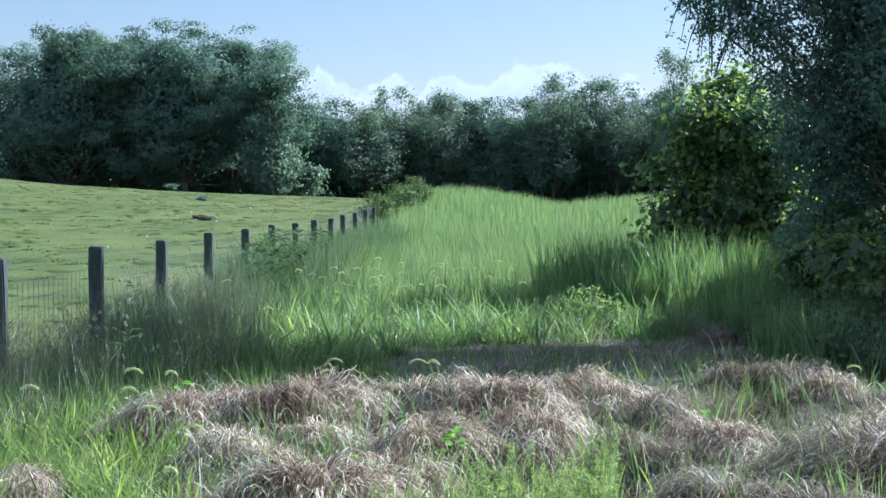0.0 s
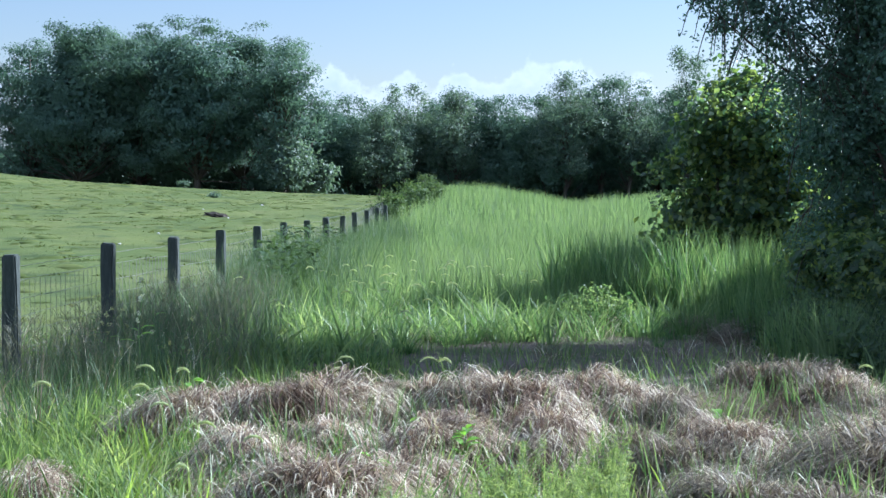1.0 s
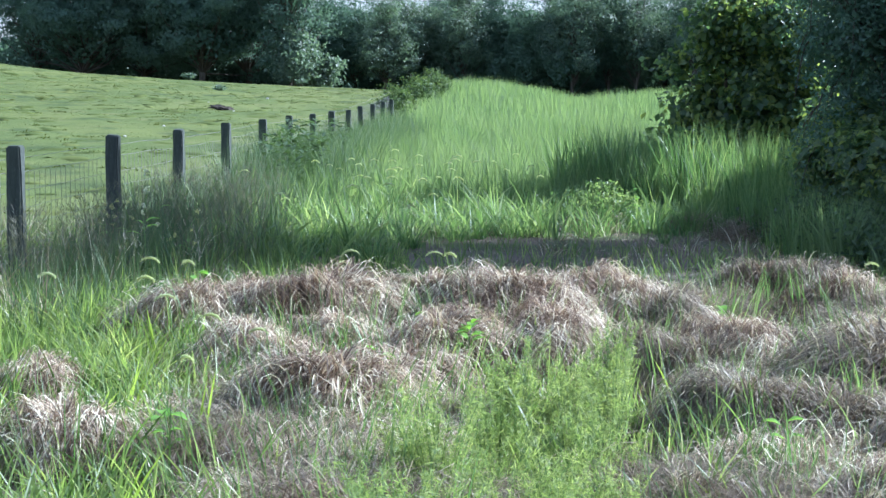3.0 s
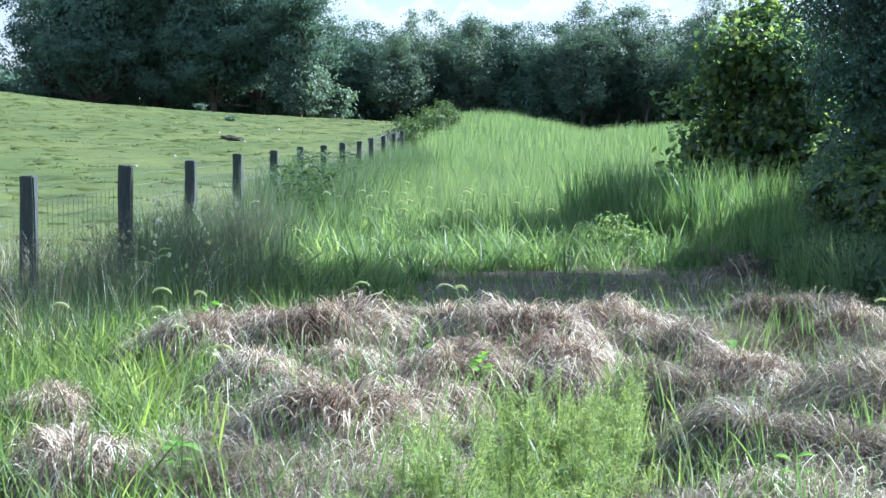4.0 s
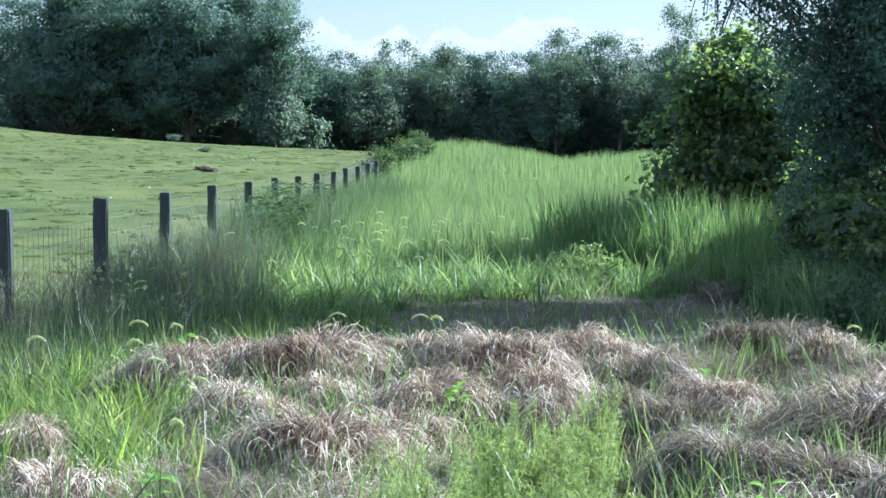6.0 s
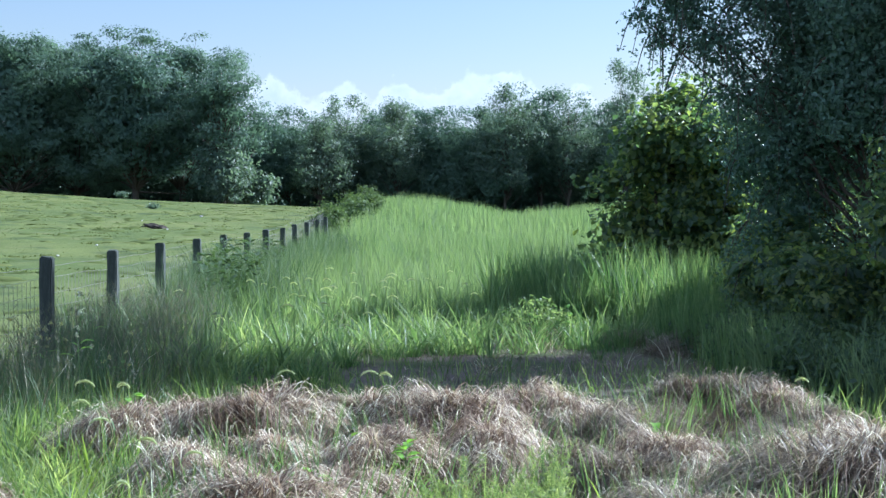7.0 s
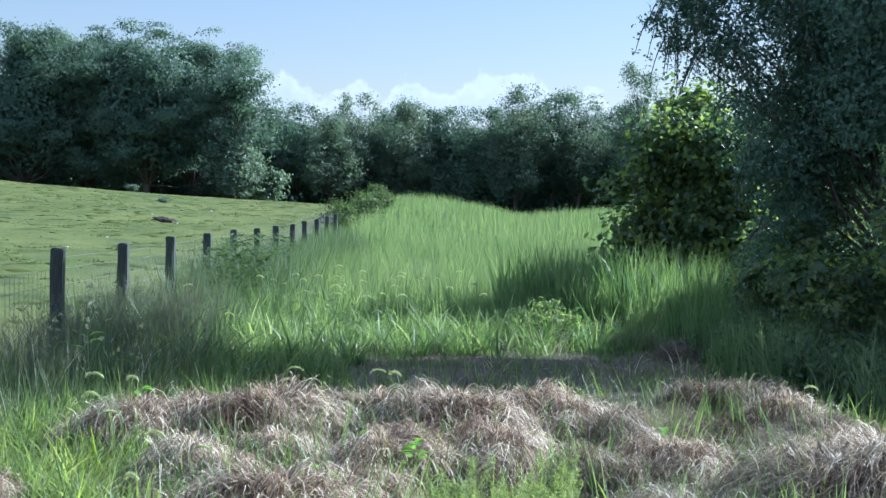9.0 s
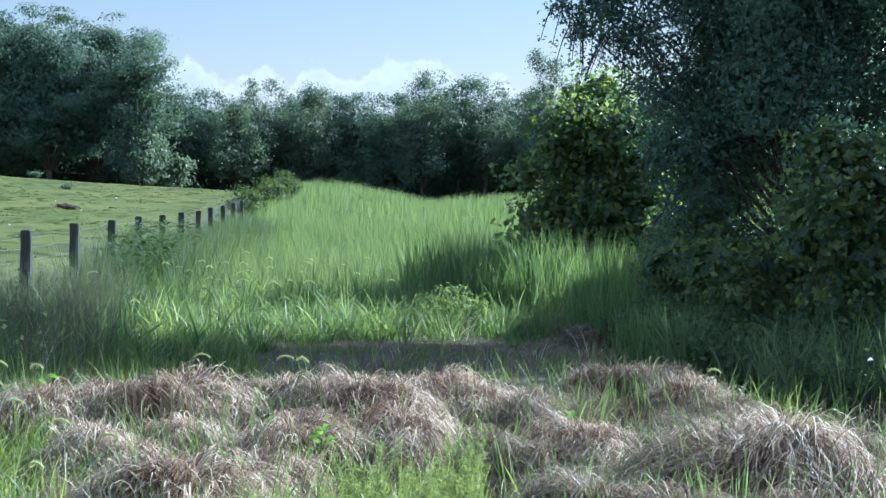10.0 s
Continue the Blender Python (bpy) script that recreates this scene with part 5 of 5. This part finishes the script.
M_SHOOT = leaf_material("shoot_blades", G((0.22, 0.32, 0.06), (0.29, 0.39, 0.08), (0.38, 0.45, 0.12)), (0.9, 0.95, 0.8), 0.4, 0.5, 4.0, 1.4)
for i, (u, v, h, c, lean) in enumerate(((305, 455, 0.42, 2, -0.25), (418, 605, 0.45, 3, -0.4), (-545, 490, 0.5, 2, 0.05), (-370, 430, 0.5, 3, 0.2), (-480, 360, 0.6, 3, 0.1), (-690, 430, 0.6, 4, 0.15), (-630, 360, 0.6, 3, -0.1),
                                       (455, 375, 0.45, 3, 0.1), (90, 460, 0.4, 2, 0.7), (-760, 480, 0.5, 4, 0.3), (-720, 620, 0.5, 4, 0.25), (-590, 690, 0.4, 4, -0.3), (640, 345, 0.5, 4, 0.3), (690, 340, 0.45, 4, 0.6), (550, 470, 0.35, 3, 0.4))):
    blade_shoot(*spot(u, v, h * 0.85), h, c, 900 + i, lean)


def foxtail(x, y, z, h, az, seed, label):
    """A grass stem that arches over under a bristly seed head."""
    rng = np.random.default_rng(seed)
    ob = new("foxtail_grass")
    ob.location = (x, y, z)
    tagged(ob, label, "grass stem", "seeding grass stems")
    t = np.linspace(0, 1, 8)
    ang = 0.08 + 0.5 * t ** 3
    p = np.stack([np.cumsum(np.sin(ang)) * h / 8, 0 * t, np.cumsum(np.cos(ang)) * h / 8], 1)
    p = np.concatenate([[[0, 0, -0.02]], p])
    rot = np.array([[math.cos(az), math.sin(az), 0], [-math.sin(az), math.cos(az), 0], [0, 0, 1]])
    part("stem", mesh_from("stem", *tube(p @ rot, np.linspace(0.0025, 0.0015, 9), 4), M_GREEN), parent=ob)
    k = np.linspace(0, 1, 9)
    ang = 0.6 + 1.7 * k
    L = rng.uniform(0.12, 0.19)
    hd = p[-1] + np.stack([np.cumsum(np.sin(ang)) * L / 9, 0 * k, np.cumsum(np.cos(ang)) * L / 9], 1)
    m = 220
    f = rng.uniform(0, 1, m)
    base = np.stack([np.interp(f, k, hd[:, j]) for j in range(3)], 1) @ rot
    bv, bt = blades(base, rng.uniform(0.01, 0.019, m), np.full(m, 0.003), rng.uniform(0.2, 2.8, m), rng.normal(0, 0.2, m), rng.uniform(0, 6.28, m), 2)
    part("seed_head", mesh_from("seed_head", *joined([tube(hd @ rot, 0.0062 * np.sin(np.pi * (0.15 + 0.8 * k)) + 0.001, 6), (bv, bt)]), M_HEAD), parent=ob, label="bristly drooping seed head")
    one = np.ones(1)
    for i in range(3):
        v, tt = blades(np.array([[0, 0, h * (0.1 + 0.2 * i)]]), one * h * 0.5, one * 0.011, one * 0.4, one * 1.1, one * rng.uniform(0, 6.28), 5)
        part("leaf", mesh_from("leaf", v, tt, M_GREEN), parent=ob)


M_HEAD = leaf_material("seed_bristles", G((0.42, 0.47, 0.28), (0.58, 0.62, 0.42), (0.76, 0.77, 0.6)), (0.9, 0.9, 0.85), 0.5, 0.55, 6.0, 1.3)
FOX_LABEL = "arching green grass stem with a bristly drooping head"
rngf = np.random.default_rng(91)
MORE = [(rngf.uniform(-360, 20), 120 + 60 * rngf.random() ** 1.3, rngf.uniform(0.5, 0.68)) for _ in range(18)]
for i, (u, v, h) in enumerate(((-595, 345, 0.55), (-650, 385, 0.5), (-485, 420, 0.45), (-500, 440, 0.4), (-600, 480, 0.45), (-760, 360, 0.6), (-700, 345, 0.6), (-530, 335, 0.5),
                               (-330, 140, 0.62), (-275, 133, 0.62), (-225, 136, 0.62), (-188, 130, 0.64), (-150, 140, 0.6), (-115, 130, 0.65), (-95, 150, 0.6), (-250, 150, 0.6), (-170, 152, 0.6), (-300, 165, 0.55), (-60, 160, 0.55), (-20, 138, 0.6),
                               (-205, 205, 0.5), (-180, 195, 0.55), (40, 165, 0.5), (-370, 190, 0.55), (-430, 205, 0.6), (-460, 170, 0.65), (-60, 325, 0.5), (-340, 308, 0.45), (-310, 312, 0.4), (-190, 300, 0.4), (600, 292, 0.42)) + tuple(MORE)):
    h *= rngf.uniform(0.75, 1.2)
    foxtail(*spot(u + rngf.normal() * 12, v + rngf.normal() * 9, h * 0.9), h, rngf.uniform(-0.7, 0.7) + (3.14 if rngf.random() < 0.5 else 0.0), 1000 + i, FOX_LABEL)


def flowering_weed(x, y, z, h, seed, material, label, heads):
    rng = np.random.default_rng(seed)
    ob = new("flowering_weed")
    ob.location = (x, y, z)
    tagged(ob, label, "flower")
    p = np.array([[0, 0, -0.03], [0.02, 0, h * 0.4], [0.0, 0, h * 0.75], [0.04, 0, h]])
    part("stem", mesh_from("stem", *tube(p, [0.006, 0.005, 0.004, 0.002], 5), M_GREEN), parent=ob)
    tips = []
    for i in range(heads):
        f = rng.uniform(0.55, 0.95)
        a = np.array([np.interp(f, [0, 0.4, 0.75, 1], p[:, j]) for j in range(3)])
        e = a + [rng.normal() * 0.1, rng.normal() * 0.08, rng.uniform(0.03, 0.16)]
        tips.append(e)
        part("branch", mesh_from("branch", *limb(a, e, 0.0028, 0.0015, rng, 0.1, 3, 0.05, 4), M_GREEN), parent=ob)
    for e in tips:
        at = np.tile(e, (12, 1)) + rng.normal(size=(12, 3)) * 0.008
        part("flower_head", mesh_from("flower_head", *leaves(at, rng.uniform(0.02, 0.04, 12), rng.normal(size=(12, 3)) + [0, 0, 0.8], rng, 0.5), material), parent=ob)
    for i in range(7):
        f = rng.uniform(0.05, 0.7)
        a = [np.interp(f, [0, 0.4, 0.75, 1], p[:, j]) for j in range(3)]
        s = rng.uniform(0.1, 0.18)
        part("leaf", mesh_from("leaf", *oval_leaf(rng, a, i * 2.4, s, s * 0.25, 0.6), M_BROADWEED), parent=ob)


for i, (u, v, h, mt, lb, hd) in enumerate(((-655, 186, 0.82, M_WHITE, "tall dark-stemmed weed with pale flower heads", 4), (-628, 165, 0.8, M_WHITE, "weed with small white flowers by the fence", 2),
                                           (-738, 212, 0.6, M_FLOWER, "yellow-flowered weed by a fence post", 8), (-715, 218, 0.55, M_FLOWER, "yellow-flowered weed by a fence post", 6),
                                           (-575, 240, 0.5, M_FLOWER, "small yellow-green flowering weed", 5))):
    flowering_weed(*spot(u, v, h), h, 1100 + i, mt, lb, hd)


# ---------- pasture details ----------
def earth_bank(x, y):
    """A worn scar of bare soil under a small turf lip."""
    bm = bmesh.new()
    bmesh.ops.create_icosphere(bm, subdivisions=3, radius=1)
    for v in bm.verts:
        k = 1 + 0.55 * noise.noise(v.co * 2.3) + 0.2 * noise.noise(v.co * 6.0)
        v.co = Vector((v.co.x * 0.5 * k, v.co.y * 0.3 * k, max(v.co.z, -0.3) * 0.14 * k - 0.10 * v.co.x))
    ob = part("earth_bank", bm, M_EARTH)
    ob.location = (x, y, float(ground_z(x, y)) + 0.03)
    tagged(ob, "small dark bank of bare earth in the pasture", "earth bank")


earth_bank(far(-514, 64), 64.0)


def stone(x, y, s, seed):
    bm = bmesh.new()
    bmesh.ops.create_icosphere(bm, subdivisions=2, radius=s)
    for v in bm.verts:
        v.co *= 1 + 0.25 * noise.noise(v.co * 9 / s * 0.1 + Vector((seed, 0, 0)))
        v.co.z *= 0.6
    ob = part("stone", bm, M_STONE)
    ob.location = (x, y, float(ground_z(x, y)) + s * 0.25)
    tagged(ob, "pale stone lying in the grazed grass", "stone", "stones in the pasture")


M_STONE = solid_material("pale_stone", [(0.3, (0.4, 0.39, 0.36)), (0.7, (0.62, 0.6, 0.57))], 8, 0.85, 0.5)
for i, (u, d, s) in enumerate(((-435, 78, 0.07), (-495, 62, 0.05), (-620, 50, 0.05), (-540, 70, 0.04), (-690, 44, 0.05))):
    stone(far(u, d), d, s, i * 3.7)
